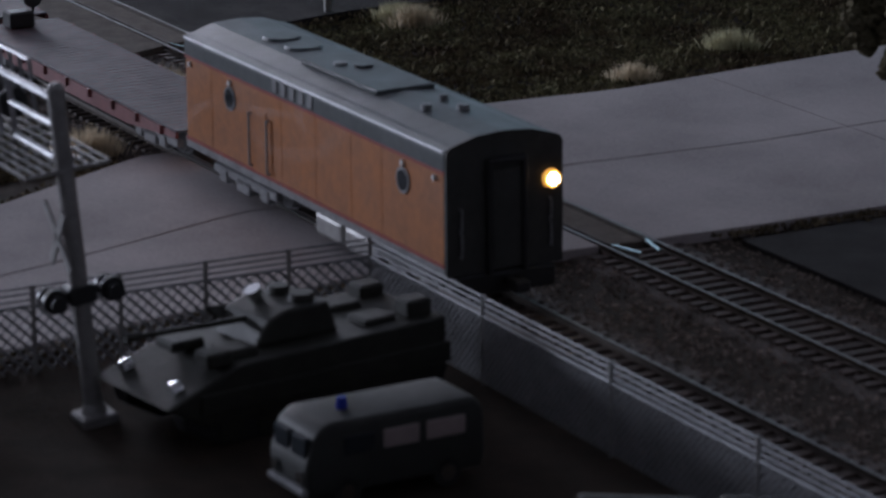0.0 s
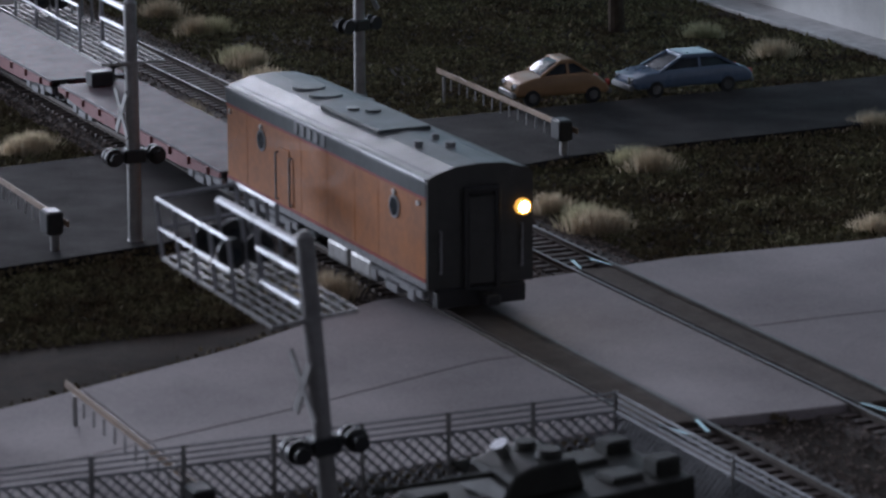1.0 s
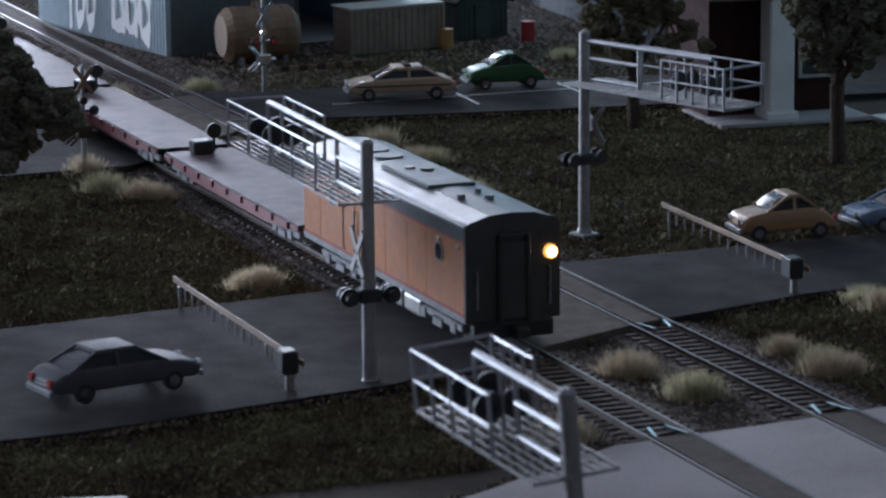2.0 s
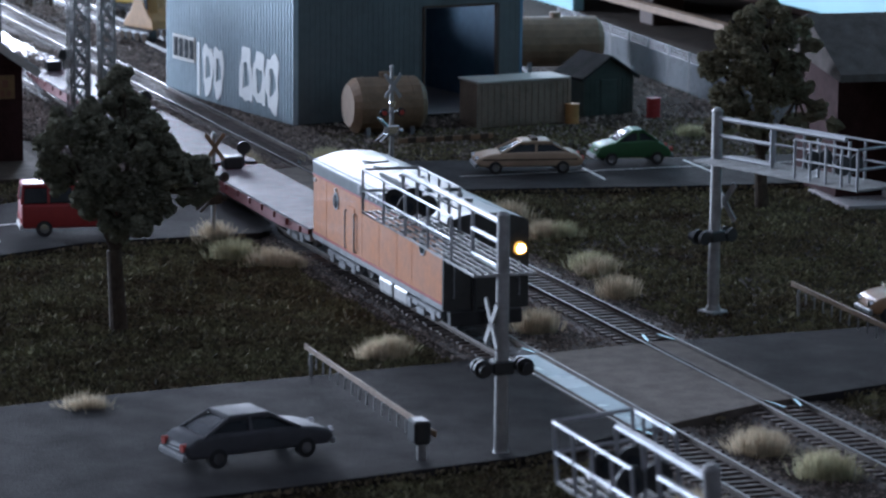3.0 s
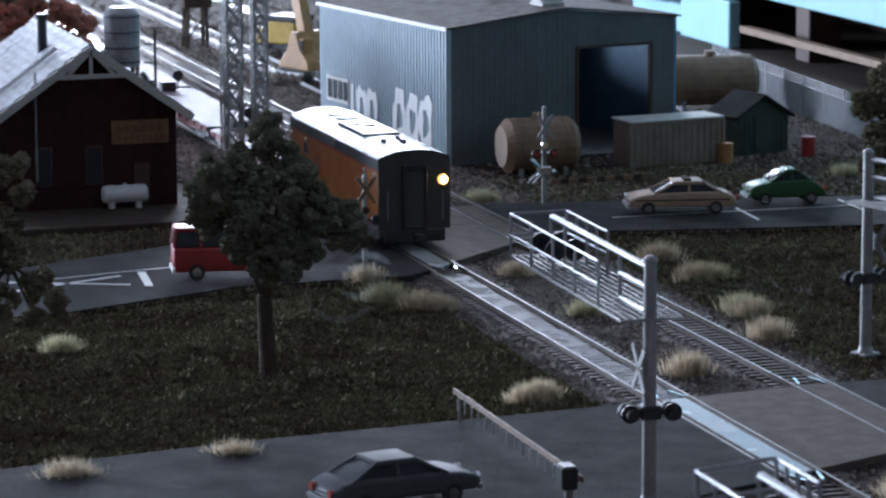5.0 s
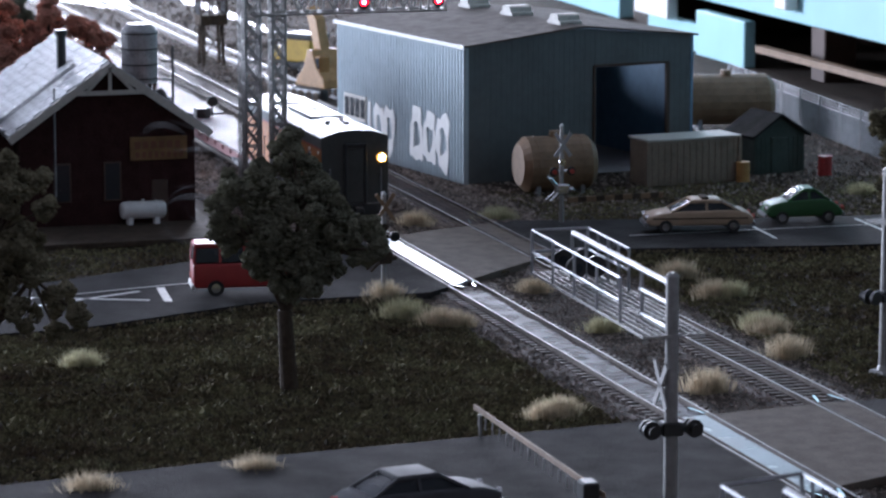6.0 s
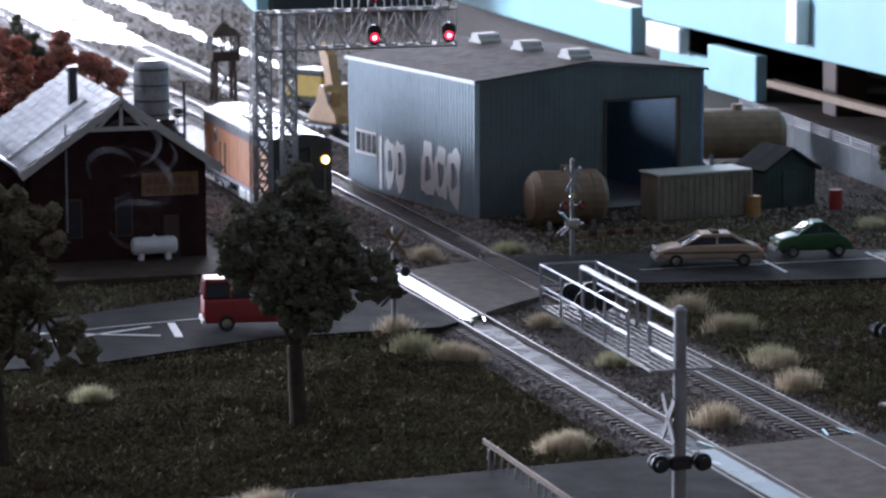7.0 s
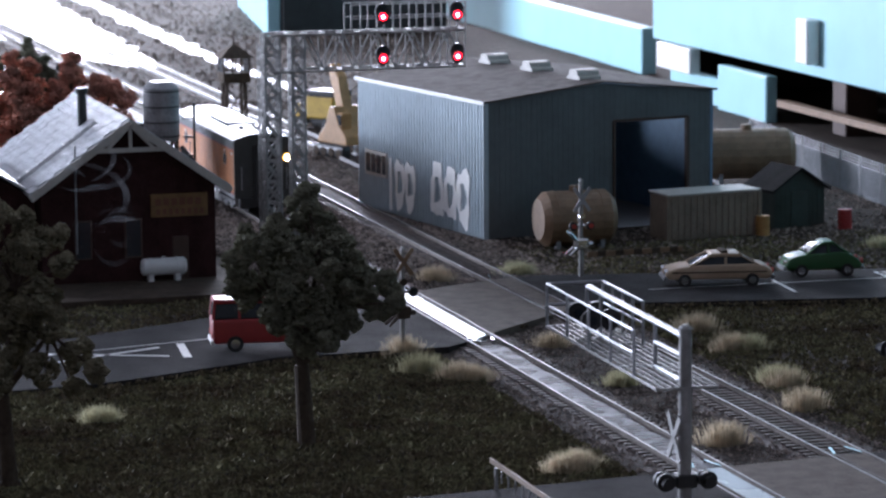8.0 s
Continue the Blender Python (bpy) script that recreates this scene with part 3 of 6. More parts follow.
def build_locomotive():
    loco = thing("locomotive", at(0, 0), "orange and grey cabless diesel booster locomotive on the rails", "locomotive")
    L, W = LOCO_LONG, LOCO_HALF
    # body sides: one shell, orange between grey sill and grey roof band
    b = B()
    box(b, -L, -1.2, -W, W, 13.0, 41.0, 0.5)
    part("body", b, M_ORANGE, loco)
    b = B()
    box(b, -L - 0.3, -0.8, -W - 0.15, W + 0.15, 10.2, 13.0, 0.3)
    part("sill", b, M_STEELGREY, loco, "grey lower sill")
    for s in (-1, 1):
        b = B()
        box(b, -L, -1.2, s * W - 0.25, s * W + 0.25, 12.9, 13.9)
        part("stripe", b, M_REDLINE, loco, "thin red lining along the sill")
        b = B()
        box(b, -L, -1.2, s * W - 0.25, s * W + 0.25, 40.4, 41.3)
        part("stripe", b, M_REDLINE, loco, "thin red lining under the roof band")
    # roof: band, rounded shoulders and a nearly flat crown
    prof = [(-W - 0.2, 41.3), (W + 0.2, 41.3), (W + 0.2, 46.0)]
    for i in range(9):
        a = math.pi / 2 * i / 8
        prof.append((W - 3.2 + 3.4 * math.cos(a), 46.0 + 2.4 * math.sin(a)))
    prof += [(9, 50.6), (0, 51.2), (-9, 50.6)]
    for i in range(8, -1, -1):
        a = math.pi / 2 * i / 8
        prof.append((-W + 3.2 - 3.4 * math.cos(a), 46.0 + 2.4 * math.sin(a)))
    prof.append((-W - 0.2, 46.0))
    b = B()
    prism(b, prof, "x", -L, -1.2)
    roof = part("roof", b, M_GREY, loco, "grey rounded roof")
    for x, y, r in ((-30, 3, 2.0), (-36, -6, 1.7), (-44, 4, 1.4), (-92, 2, 3.2), (-98, -3, 2.4), (-130, 0, 6.5), (-146, 0, 6.5)):
        b = B()
        z = 51.0 - abs(y) * 0.06
        rod(b, (x, y, z - 0.6), (x, y, z + (0.7 if r > 5 else 1.8)), r, r * 0.9, n=20)
        part("roof_fan" if r > 5 else "roof_vent", b, M_GREY if r > 3 else M_STEELGREY, roof)
    b = B()
    box(b, -112, -60, -10, 10, 50.2, 51.9, 0.6)
    part("roof_hatch", b, M_GREY, roof)
    for k in range(5):
        b = B()
        box(b, -113 + k * 6.2, -109.4 + k * 6.2, -W - 0.6, -W + 0.2, 42.2, 46.2, 0.2)
        part("grille", b, M_STEELGREY, roof, "pale intake grille in the roof band")
    b = B()
    rod(b, (-L, -W - 0.1, 47.0), (-1.2, -W - 0.1, 47.0), 0.45, n=6)
    part("gutter", b, M_SILVER, roof, "light rain gutter along the roof edge")
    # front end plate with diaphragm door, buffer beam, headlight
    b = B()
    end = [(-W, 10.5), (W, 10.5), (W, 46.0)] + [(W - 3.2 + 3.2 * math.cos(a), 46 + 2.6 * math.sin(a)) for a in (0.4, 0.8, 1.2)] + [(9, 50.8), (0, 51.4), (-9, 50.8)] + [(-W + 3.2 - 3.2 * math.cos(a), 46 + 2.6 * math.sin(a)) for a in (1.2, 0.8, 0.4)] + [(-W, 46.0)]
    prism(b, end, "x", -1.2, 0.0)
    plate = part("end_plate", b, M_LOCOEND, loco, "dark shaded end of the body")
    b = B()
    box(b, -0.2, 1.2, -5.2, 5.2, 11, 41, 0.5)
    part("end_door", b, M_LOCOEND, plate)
    b = B()
    for s in (-1, 1):
        box(b, 0.0, 2.2, s * 5.6 - 0.9, s * 5.6 + 0.9, 10, 43, 0.4)
    box(b, 0.0, 2.2, -6.4, 6.4, 42.2, 44, 0.4)
    part("diaphragm", b, M_BLACK, plate)
    for y in (-14.6, 14.6):
        for z0, z1 in ((16, 23), (24, 30)):
            b = B()
            rod(b, (1.2, y, z0), (1.2, y, z1), 0.35, n=6)
            rod(b, (-0.1, y, z0), (1.2, y, z0), 0.35, n=6)
            rod(b, (-0.1, y, z1), (1.2, y, z1), 0.35, n=6)
            part("grab_iron", b, M_STEELGREY, plate)
    # this ring is no lamp; it glows to draw the headlight's halo
    b = B()
    rod(b, (-0.4, 15.0, 35.6), (1.6, 15.0, 35.6), 2.8, 2.6, n=24)
    part("lamp_halo", b, G_HALO, plate, "glowing amber ring as the headlight's halo")
    b = B()
    rod(b, (1.0, 15.0, 35.6), (1.9, 15.0, 35.6), 1.95, 1.7, n=24)
    part("headlight", b, G_HEAD, plate, "glowing warm headlight")
    b = B()
    box(b, -3, 1.5, -16, 16, 4.0, 10.4, 0.6)
    part("pilot", b, M_BLACK, loco, "black pilot plate under the body")
    for x, s in ((1.5, 1), (-L, -1)):
        b = B()
        box(b, min(x, x + s * 7), max(x, x + s * 7), -1.6, 1.6, 6.6, 9.0, 0.4)
        box(b, x + s * 7 - 2.2, x + s * 7 + 2.2, -2.6, 2.6, 6.0, 9.6, 0.6)
        part("coupler", b, M_BLACK, loco)
    # portholes, side door, small lamps and steps on both sides
    for s in (-1, 1):
        for x in (-26, -145):
            b = B()
            rod(b, (x, s * (W - 0.3), 33.5), (x, s * (W + 0.45), 33.5), 4.0, n=24)
            ring = part("porthole", b, M_STEELGREY, loco, "round porthole window with grey rim")
            b = B()
            rod(b, (x, s * (W + 0.2), 33.5), (x, s * (W + 0.6), 33.5), 3.1, n=24)
            part("pane", b, M_GLASS, ring)
        b = B()
        box(b, -128, -118, s * W - 0.35, s * W + 0.35, 13.6, 34.5, 0.3)
        door = part("side_door", b, M_ORANGE, loco)
        b = B()
        for x in (-129.5, -116.5):
            rod(b, (x, s * (W + 1.0), 15), (x, s * (W + 1.0), 32), 0.4, n=6)
            rod(b, (x, s * (W - 0.2), 15), (x, s * (W + 1.0), 15), 0.4, n=6)
            rod(b, (x, s * (W - 0.2), 32), (x, s * (W + 1.0), 32), 0.4, n=6)
        part("handrail", b, M_STEELGREY, door)
        for x in (-6.5, -26, -145, -L + 4):
            b = B()
            rod(b, (x, s * (W - 0.2), 38.6), (x, s * (W + 0.8), 38.6), 0.9, n=12)
            part("marker_lamp", b, M_WHITE, loco, "small pale marker lamp")
        for x in (-160, -108, -84, -60, -40):
            b = B()
            box(b, x, x + 0.4, s * W - 0.1, s * W + 0.1, 14, 40.4)
            part("panel_seam", b, M_ORANGE, loco)
        for x, n in ((-78, 1), (-58, 1)):
            b = B()
            box(b, x - 9, x + 9, s * (W - 7), s * (W - 1), 2.6, 9.8, 1.4, 2)
            part("fuel_tank", b, M_POST, loco, "pale grey rounded tank")
    for x in (-32, -140):
        build_truck(loco, x, W, gap=31)
    return loco


def build_flatcar(label):
    car = thing("flatcar", at(0, 0), label, "flatcar", "flatcars")
    L, W = 192.0, 17.5
    b = B()
    box(b, -L, 0, -W, W, 11.8, 12.6, 0.2)
    deck = part("deck", b, M_DECK, car, "pale grey plank deck")
    b = B()
    for k in range(1, 44):
        x = -L * k / 44
        box(b, x - 0.2, x + 0.2, -W + 0.3, W - 0.3, 12.5, 12.75)
    part("plank_joints", b, M_MAROON, deck)
    b = B()
    for s in (-1, 1):
        prism(b, ((-L, 11.8), (0, 11.8), (0, 10.0), (-42, 6.6), (-L + 42, 6.6), (-L, 10.0)), "y", s * W - 0.5, s * W + 0.5)
    part("side_sill", b, M_MAROON, car, "maroon fish-belly side sill")
    b = B()
    box(b, -L + 4, -4, -5, 5, 7.6, 11.6, 0.4)
    part("centre_sill", b, M_MAROON, car)
    for s in (-1, 1):
        for k in range(9):
            b = B()
            x = -12 - k * 21
            box(b, x - 1.2, x + 1.2, s * (W + 0.1), s * (W + 1.5), 9.2, 12.2, 0.2)
            part("stake_pocket", b, M_MAROON, car)
    b = B()
    rod(b, (-L + 3, 6, 12.4), (-L + 3, 6, 22), 0.6, n=8)
    post = part("brake_post", b, M_BLACK, car, "black brake wheel stand")
    b = B()
    rod(b, (-L + 2.2, 6, 22), (-L + 3.8, 6, 22), 3.6, n=16)
    part("brake_wheel", b, M_BLACK, post)
    b = B()
    box(b, -L + 4, -L + 13, -7, 3, 12.6, 19, 0.8)
    part("brake_box", b, M_BLACK, car)
    for x, s in ((0, 1), (-L, -1)):
        b = B()
        box(b, min(x, x + s * 6), max(x, x + s * 6), -1.6, 1.6, 6.8, 9.2, 0.4)
        part("coupler", b, M_BLACK, car)
    for x in (-26, -L + 26):
        build_truck(car, x, W, gap=20)
    return car


loco = build_locomotive()
flatcar_one = build_flatcar("long maroon flatcar with an empty grey deck")
flatcar_two = copy_thing(flatcar_one, at(-400, 0))
flatcar_three = copy_thing(flatcar_one, at(-600, 0))

# ---- buildings ----


def wave(x0, x1, pitch, depth, y_at):
    """Outline of a corrugated sheet between x0 and x1."""
    n = int((x1 - x0) / pitch)
    out = []
    for i in range(n):
        a = x0 + (x1 - x0) * i / n
        w = (x1 - x0) / n
        out += [(a, y_at), (a + w * 0.35, y_at), (a + w * 0.5, y_at - depth), (a + w * 0.85, y_at - depth)]
    out.append((x1, y_at))
    return out + [(x1, y_at + 1.6), (x0, y_at + 1.6)]


def build_shed():
    shed = thing("engine_shed", at(-652.5, 105.5, -2.5, 10.1), "pale blue corrugated metal workshop shed with a gritty roof", "shed")
    D, W, H, R = 180.0, 158.0, 82.5, 91.0
    b = B()
    prism(b, wave(-D, 0, 4.0, 1.7, 0.0), "z", 0, H)
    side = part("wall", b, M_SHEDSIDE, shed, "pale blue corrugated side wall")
    b = B()
    box(b, -D, 0, W - 1.6, W, 0, H)
    part("wall", b, M_INNER, shed, "side wall tinted blue for the light beam inside")
    b = B()
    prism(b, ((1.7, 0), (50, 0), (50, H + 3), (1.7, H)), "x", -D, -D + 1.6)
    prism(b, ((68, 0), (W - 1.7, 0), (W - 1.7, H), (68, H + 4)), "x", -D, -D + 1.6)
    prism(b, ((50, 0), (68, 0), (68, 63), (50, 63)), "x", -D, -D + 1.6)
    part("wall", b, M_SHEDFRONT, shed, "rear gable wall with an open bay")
    # front of separate sheets with a real doorway
    v0, v1, dh = 88.0, 140.0, 66.0
    for y0, y1, z0 in ((1.7, v0, 0), (v1, W - 1.7, 0), (v0, v1, dh)):
        n = max(1, int((y1 - y0) / 6.8))
        for i in range(n):
            a = y0 + (y1 - y0) * i / n
            w = (y1 - y0) / n
            tops = [H + (R - 0.8 - H) * (1 - abs(q - W / 2) / (W / 2)) for q in (a, a + w)]
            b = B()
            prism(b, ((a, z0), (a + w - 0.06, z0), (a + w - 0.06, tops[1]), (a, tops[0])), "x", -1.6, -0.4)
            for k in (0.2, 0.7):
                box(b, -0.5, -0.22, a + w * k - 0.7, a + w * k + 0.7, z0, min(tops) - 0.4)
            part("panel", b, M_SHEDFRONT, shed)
    b = B()
    for y in (v0, v1):
        box(b, -2.4, 0.7, y - 0.9, y + 0.9, 0, dh + 1)
    box(b, -2.4, 0.7, v0, v1, dh, dh + 1.6)
    part("door_frame", b, M_WOOD, shed, "brown timber door frame")
    b = B()
    box(b, -D + 2, -2, 2, W - 2, 0.2, 0.6)
    part("shed_floor", b, M_CONC, shed)
    # roof slabs with overhang
    for s in (0, 1):
        b = B()
        y0, y1 = (-2.2, W / 2) if s == 0 else (W / 2, W + 2.2)
        z0, z1 = (H - 0.2, R) if s == 0 else (R, H - 0.2)
        prism(b, ((y0, z0), (y1, z1), (y1, z1 + 1.2), (y0, z0 + 1.2)), "x", -D - 2, 2.2)
        roof = part("roof", b, M_SHEDROOF, shed, "gritty brown-grey roof slope")
        if s == 0:
            b = B()
            box(b, -D - 2, 2.2, -2.9, -1.9, H - 1.2, H + 1.0, 0.2)
            part("eave_trim", b, M_WHITE, roof, "bright white eave flashing")
    for x in (-22, -84, -142):
        b = B()
        prism(b, ((-8, 0), (8, 0), (8, 2.4), (5.4, 3.2), (5.0, 5.4), (3.2, 6.6), (-3.2, 6.6), (-5.0, 5.4), (-5.4, 3.2), (-8, 2.4)), "x", -7.5, 7.5)
        part("roof_vent", b, M_TRIM, shed, "white ridge ventilator", at=at(x, W / 2, R - 0.2, 90))
    # side wall fittings: window band, white post, painted scrawls
    b = B()
    box(b, -167, -135, -2.4, 0.4, 22, 38)
    win = part("window", b, M_TRIM, side, "pale framed window band")
    for k in range(4):
        b = B()
        box(b, -165.4 + k * 7.8, -159.6 + k * 7.8, -2.7, -0.8, 24, 36)
        part("pane", b, M_GLASS, side)
    b = B()
    box(b, -132, -128.5, -2.0, 0.4, 2, 36, 0.3)
    part("door_jamb", b, M_WHITE, side)
    # loose white bubble shapes with cut-outs, brushed over the ridges of the sheet
    for x0, x1, z1, seed in ((-72, -18, 39, 3), (-124, -94, 36, 4)):
        rng = random.Random(seed)
        n = 3 if seed == 3 else 2
        for k in range(n):
            xa, xb = x0 + (x1 - x0) * k / n + 0.6, x0 + (x1 - x0) * (k + 1) / n - 0.2
            xm, zm, hw, hh = (xa + xb) / 2, z1 / 2 + 3, (xb - xa) / 2, z1 / 2 - rng.uniform(2, 5)
            b = B()
            rings = []
            for f, wob in ((1.0, 0.13), (0.45, 0.2)):
                ph = rng.uniform(0, 6.28)
                pts = []
                for i in range(28):
                    q = 2 * math.pi * i / 28
                    w = f * (1 + wob * math.sin(3 * q + ph) + 0.07 * math.sin(7 * q + 2 * ph))
                    pts.append((xm + hw * w * math.copysign(abs(math.cos(q)) ** 0.6, math.cos(q)), zm + hh * w * math.copysign(abs(math.sin(q)) ** 0.75, math.sin(q))))
                rings.append([[b.verts.new((x, y, z)) for x, z in pts] for y in (-2.2, -1.75)])
            for i in range(28):
                j = (i + 1) % 28
                (oa, ob_), (ia, ib) = rings
                b.faces.new((oa[i], oa[j], ia[j], ia[i]))
                b.faces.new((oa[i], ob_[i], ob_[j], oa[j]))
                b.faces.new((ia[i], ia[j], ib[j], ib[i]))
            bmesh.ops.recalc_face_normals(b, faces=b.faces)
            part("painted_scrawl", b, M_WHITE, side, "white spray-painted lettering too loose to read")
    return shed


def build_depot():
    d = thing("depot", at(-550, -132, -3.0), "small dark red brick station house with a shingled gable roof", "house")
    half, H, R, D = 48.5, 58.0, 92.0, 150.0
    b = B()
    prism(b, ((-half, 0), (half, 0), (half, H), (0, R - 3), (-half, H)), "x", -D, 0)
    wall = part("wall", b, M_BRICK, d, "dark red brick wall")
    # roof slopes in courses of shingles
    over = 56.0
    slope = (R - H) / half
    for s in (-1, 1):
        b = B()
        z_e = R - over * slope
        prism(b, ((0, R), (s * over, z_e), (s * over, z_e + 1.6), (0, R + 1.6)), "x", -D - 8, 8)
        roof = part("roof", b, M_SHINGLE, d, "silvery weathered shingle roof")
        ang = math.degrees(math.atan(slope))
        length = over / math.cos(radians(ang))
        b = B()
        box(b, -3.6, 3.6, -2.9, 2.9, -0.2, 0.45)
        me = mesh_of("shingle", b, M_SHINGLE)
        rows, cols = 12, 21
        rng = random.Random(11 + s)
        for i in range(rows):
            for j in range(cols):
                x = -D - 6 + (D + 13) * (j + 0.5 + 0.5 * (i % 2) - 0.25) / cols
                t = length * (i + 0.5) / rows
                y, z = s * t * math.cos(radians(ang)), R + 1.9 - t * math.sin(radians(ang))
                o = part("shingle", me, None, roof, at=at(x, y, z + rng.uniform(0, 0.25), 0, -s * ang + s * 2.5 + rng.uniform(-1, 1)))
    # gable trim with braces
    b = B()
    for s in (-1, 1):
        bar(b, (8.6, 0, R - 0.6), (8.6, s * over, R - over * slope - 0.6), 1.6, 4.0)
    bar(b, (8.0, -20, R - 15), (8.0, 20, R - 15), 1.4, 2.4)
    for y in (-9, 0, 9):
        bar(b, (8.0, y * 0.3, R - 4), (8.0, y * 1.5, R - 15), 1.2, 1.8)
    part("bargeboard", b, M_TRIM, d, "cream timber gable trim with braces")
    b = B()
    box(b, 0.0, 1.2, 12, 44, 38, 51, 0.2)
    sign = part("signboard", b, M_SIGN, wall, "ochre signboard with faded lettering")
    for z, y0, n, w, h in ((46.5, 14.5, 6, 3.2, 4.0), (41.0, 15.0, 8, 2.2, 3.4)):
        for k in range(n):
            b = B()
            y = y0 + k * (w + 1.3)
            box(b, 1.2, 1.45, y, y + w, z - h / 2, z + h / 2)
            part("letter_bar", b, M_SIGNTXT, sign)
    for y in (-26, 2):
        b = B()
        box(b, -0.4, 0.9, y - 5, y + 5, 16, 38, 0.2)
        f = part("window", b, M_WOOD, wall)
        b = B()
        box(b, 0.5, 1.1, y - 4, y + 4, 17, 37)
        part("pane", b, M_GLASS, f)
    b = B()
    box(b, -0.4, 0.9, 24, 33, 0, 27, 0.2)
    part("door", b, M_WOOD, wall)
    b = B()
    rod(b, (-62, -14, R - 14), (-62, -14, R + 11), 3.0, 2.6, n=14)
    rod(b, (-62, -14, R + 10), (-62, -14, R + 13), 3.6, 3.6, n=14)
    part("stovepipe", b, M_BLACK, d, "dark metal stovepipe")
    b = B()
    rod(b, (3, -30, 20), (3, -30, 80), 0.6, n=8)
    part("vent_pipe", b, M_STEELGREY, d)
    for s in (-1, 1):
        b = B()
        bar(b, (-30 + s * 3, -58, 56), (-30 + s * 3, -12, R - 3), 0.9, 0.9)
        lad = part("roof_ladder_rail", b, M_STEELGREY, d)
    for k in range(9):
        b = B()
        bar(b, (-33, -56 + k * 5, 59 + k * 3.5), (-27, -56 + k * 5, 59 + k * 3.5), 0.7, 0.7)
        part("roof_ladder_rung", b, M_STEELGREY, d)
    # trackside lean-to with its own ridge
    b = B()
    prism(b, ((-92, 0), (-50, 0), (-50, 50), (-71, 62), (-92, 50)), "x", -120, -14)
    part("annex", b, M_BRICK, d, "lower brick annex")
    b = B()
    prism(b, ((-97, 49), (-71, 64), (-46, 49), (-46, 50.4), (-71, 65.4), (-97, 50.4)), "x", -126, -8)
    part("annex_roof", b, M_SHINGLE, d, "silvery shingle annex roof")
    b = B()
    box(b, -D, 60, -60, 58, 0, 3.2, 0.3)
    part("platform", b, M_BARK, d, "low timber platform round the house")
    return d


# ---- signals, gates, fences ----


def crossing_cantilever(m, label, L=96.0):
    """Flashing-light cantilever: a mast, a railed walkway arm with lamp pairs, a cross and a lower lamp pair."""
    g = thing("signal_cantilever", m, label, "crossing signal", "crossing cantilevers")
    b = B()
    rod(b, (0, 0, 0), (0, 0, 90), 2.6, 2.3, n=16)
    rod(b, (0, 0, 89.6), (0, 0, 91), 2.7, 1.2, n=16)
    mast = part("mast", b, M_POST, g, "dull cast metal mast")
    b = B()
    box(b, -5, 5, -5, 5, -5, 1.6, 0.6)
    rod(b, (0, 0, 1.4), (0, 0, 4), 3.6, 2.8, n=16)
    part("base", b, M_POST, mast)
    b = B()
    for y in (-11.5, -8.6, -5.8, -2.9, 0, 2.9, 5.8, 8.6, 11.5):
        bar(b, (2, y, 68.5), (-L, y, 68.5), 0.55, 0.9)
    n = 9
    for k in range(n + 1):
        x = 2 - (L + 2) * k / n
        bar(b, (x, -11.8, 68.3), (x, 11.8, 68.3), 0.7, 0.9)
    part("walkway", b, M_POST, g, "dull grey grating walkway")
    for y, x0 in ((-11.5, -24), (11.5, -L * 0.62)):
        for z in (77.0, 85.4):
            b = B()
            rod(b, (x0, y, z), (-L, y, z), 0.5, n=8)
            part("handrail", b, M_SILVER, g, "silver tube handrail")
        for k in range(5):
            x = x0 + (-L - x0) * k / 4
            b = B()
            rod(b, (x, y, 68.5), (x, y, 85.6), 0.6, n=8)
            part("rail_post", b, M_SILVER, g)
    for z in (77.0, 85.4):
        b = B()
        rod(b, (-L, -11.5, z), (-L, 11.5, z), 0.6, n=8)
        part("end_rail", b, M_SILVER, g)
    b = B()
    rod(b, (0, 0, 86.5), (-L + 18, 0, 86.5), 1.15, n=10)
    rod(b, (0, 0, 79.0), (-34, 0, 79.0), 0.9, n=8)
    rod(b, (-34, 0, 68.5), (-34, 0, 86.5), 0.8, n=8)
    rod(b, (-34, 0, 70), (-6, 0, 70), 0.8, n=8)
    part("arm_tube", b, M_SILVER, g, "bright silver carrying tube")
    for x in (-L + 34, -L + 16):
        for s in (-1, 1):
            b = B()
            y = s * 3.8
            rod(b, (x - 0.6, y, 76), (x + 0.6, y, 76), 4.2, n=18)
            disc = part("lamp_disc", b, M_BLACK, g, "black round lamp backing")
            b = B()
            rod(b, (x + 0.4, y, 76), (x + 2.2, y, 76), 1.6, 1.9, n=14)
            part("lamp", b, M_GLASS, disc)
        b = B()
        rod(b, (x, 0, 68), (x, 0, 86), 0.7, n=8)
        rod(b, (x, -4, 76), (x, 4, 76), 0.6, n=8)
        part("lamp_bracket", b, M_SILVER, g)
    # cross boards on the mast and the lower lamps
    b = B()
    for s in (-1, 1):
        bar(b, (-s * 6.5 - 2, -3.4, 50 - 8), (s * 6.5 - 2, -3.4, 50 + 8), 0.7, 2.6)
    part("cross_board", b, M_POST, g, "dull white crossed boards")
    for s in (-1, 1):
        b = B()
        rod(b, (1.4, s * 8, 34.5), (3.0, s * 8, 34.5), 3.3, n=18)
        disc = part("lamp_disc", b, M_BLACK, g, "black round lamp backing")
        b = B()
        rod(b, (2.8, s * 8, 34.5), (6.2, s * 8, 34.5), 1.8, 2.2, n=14)
        part("lamp_hood", b, M_BLACK, disc)
        b = B()
        rod(b, (-1.4, s * 8, 34.5), (-3.0, s * 8, 34.5), 3.0, n=18)
        part("lamp_disc", b, M_BLACK, g)
    b = B()
    rod(b, (0, -9, 34.5), (0, 9, 34.5), 1.0, n=8)
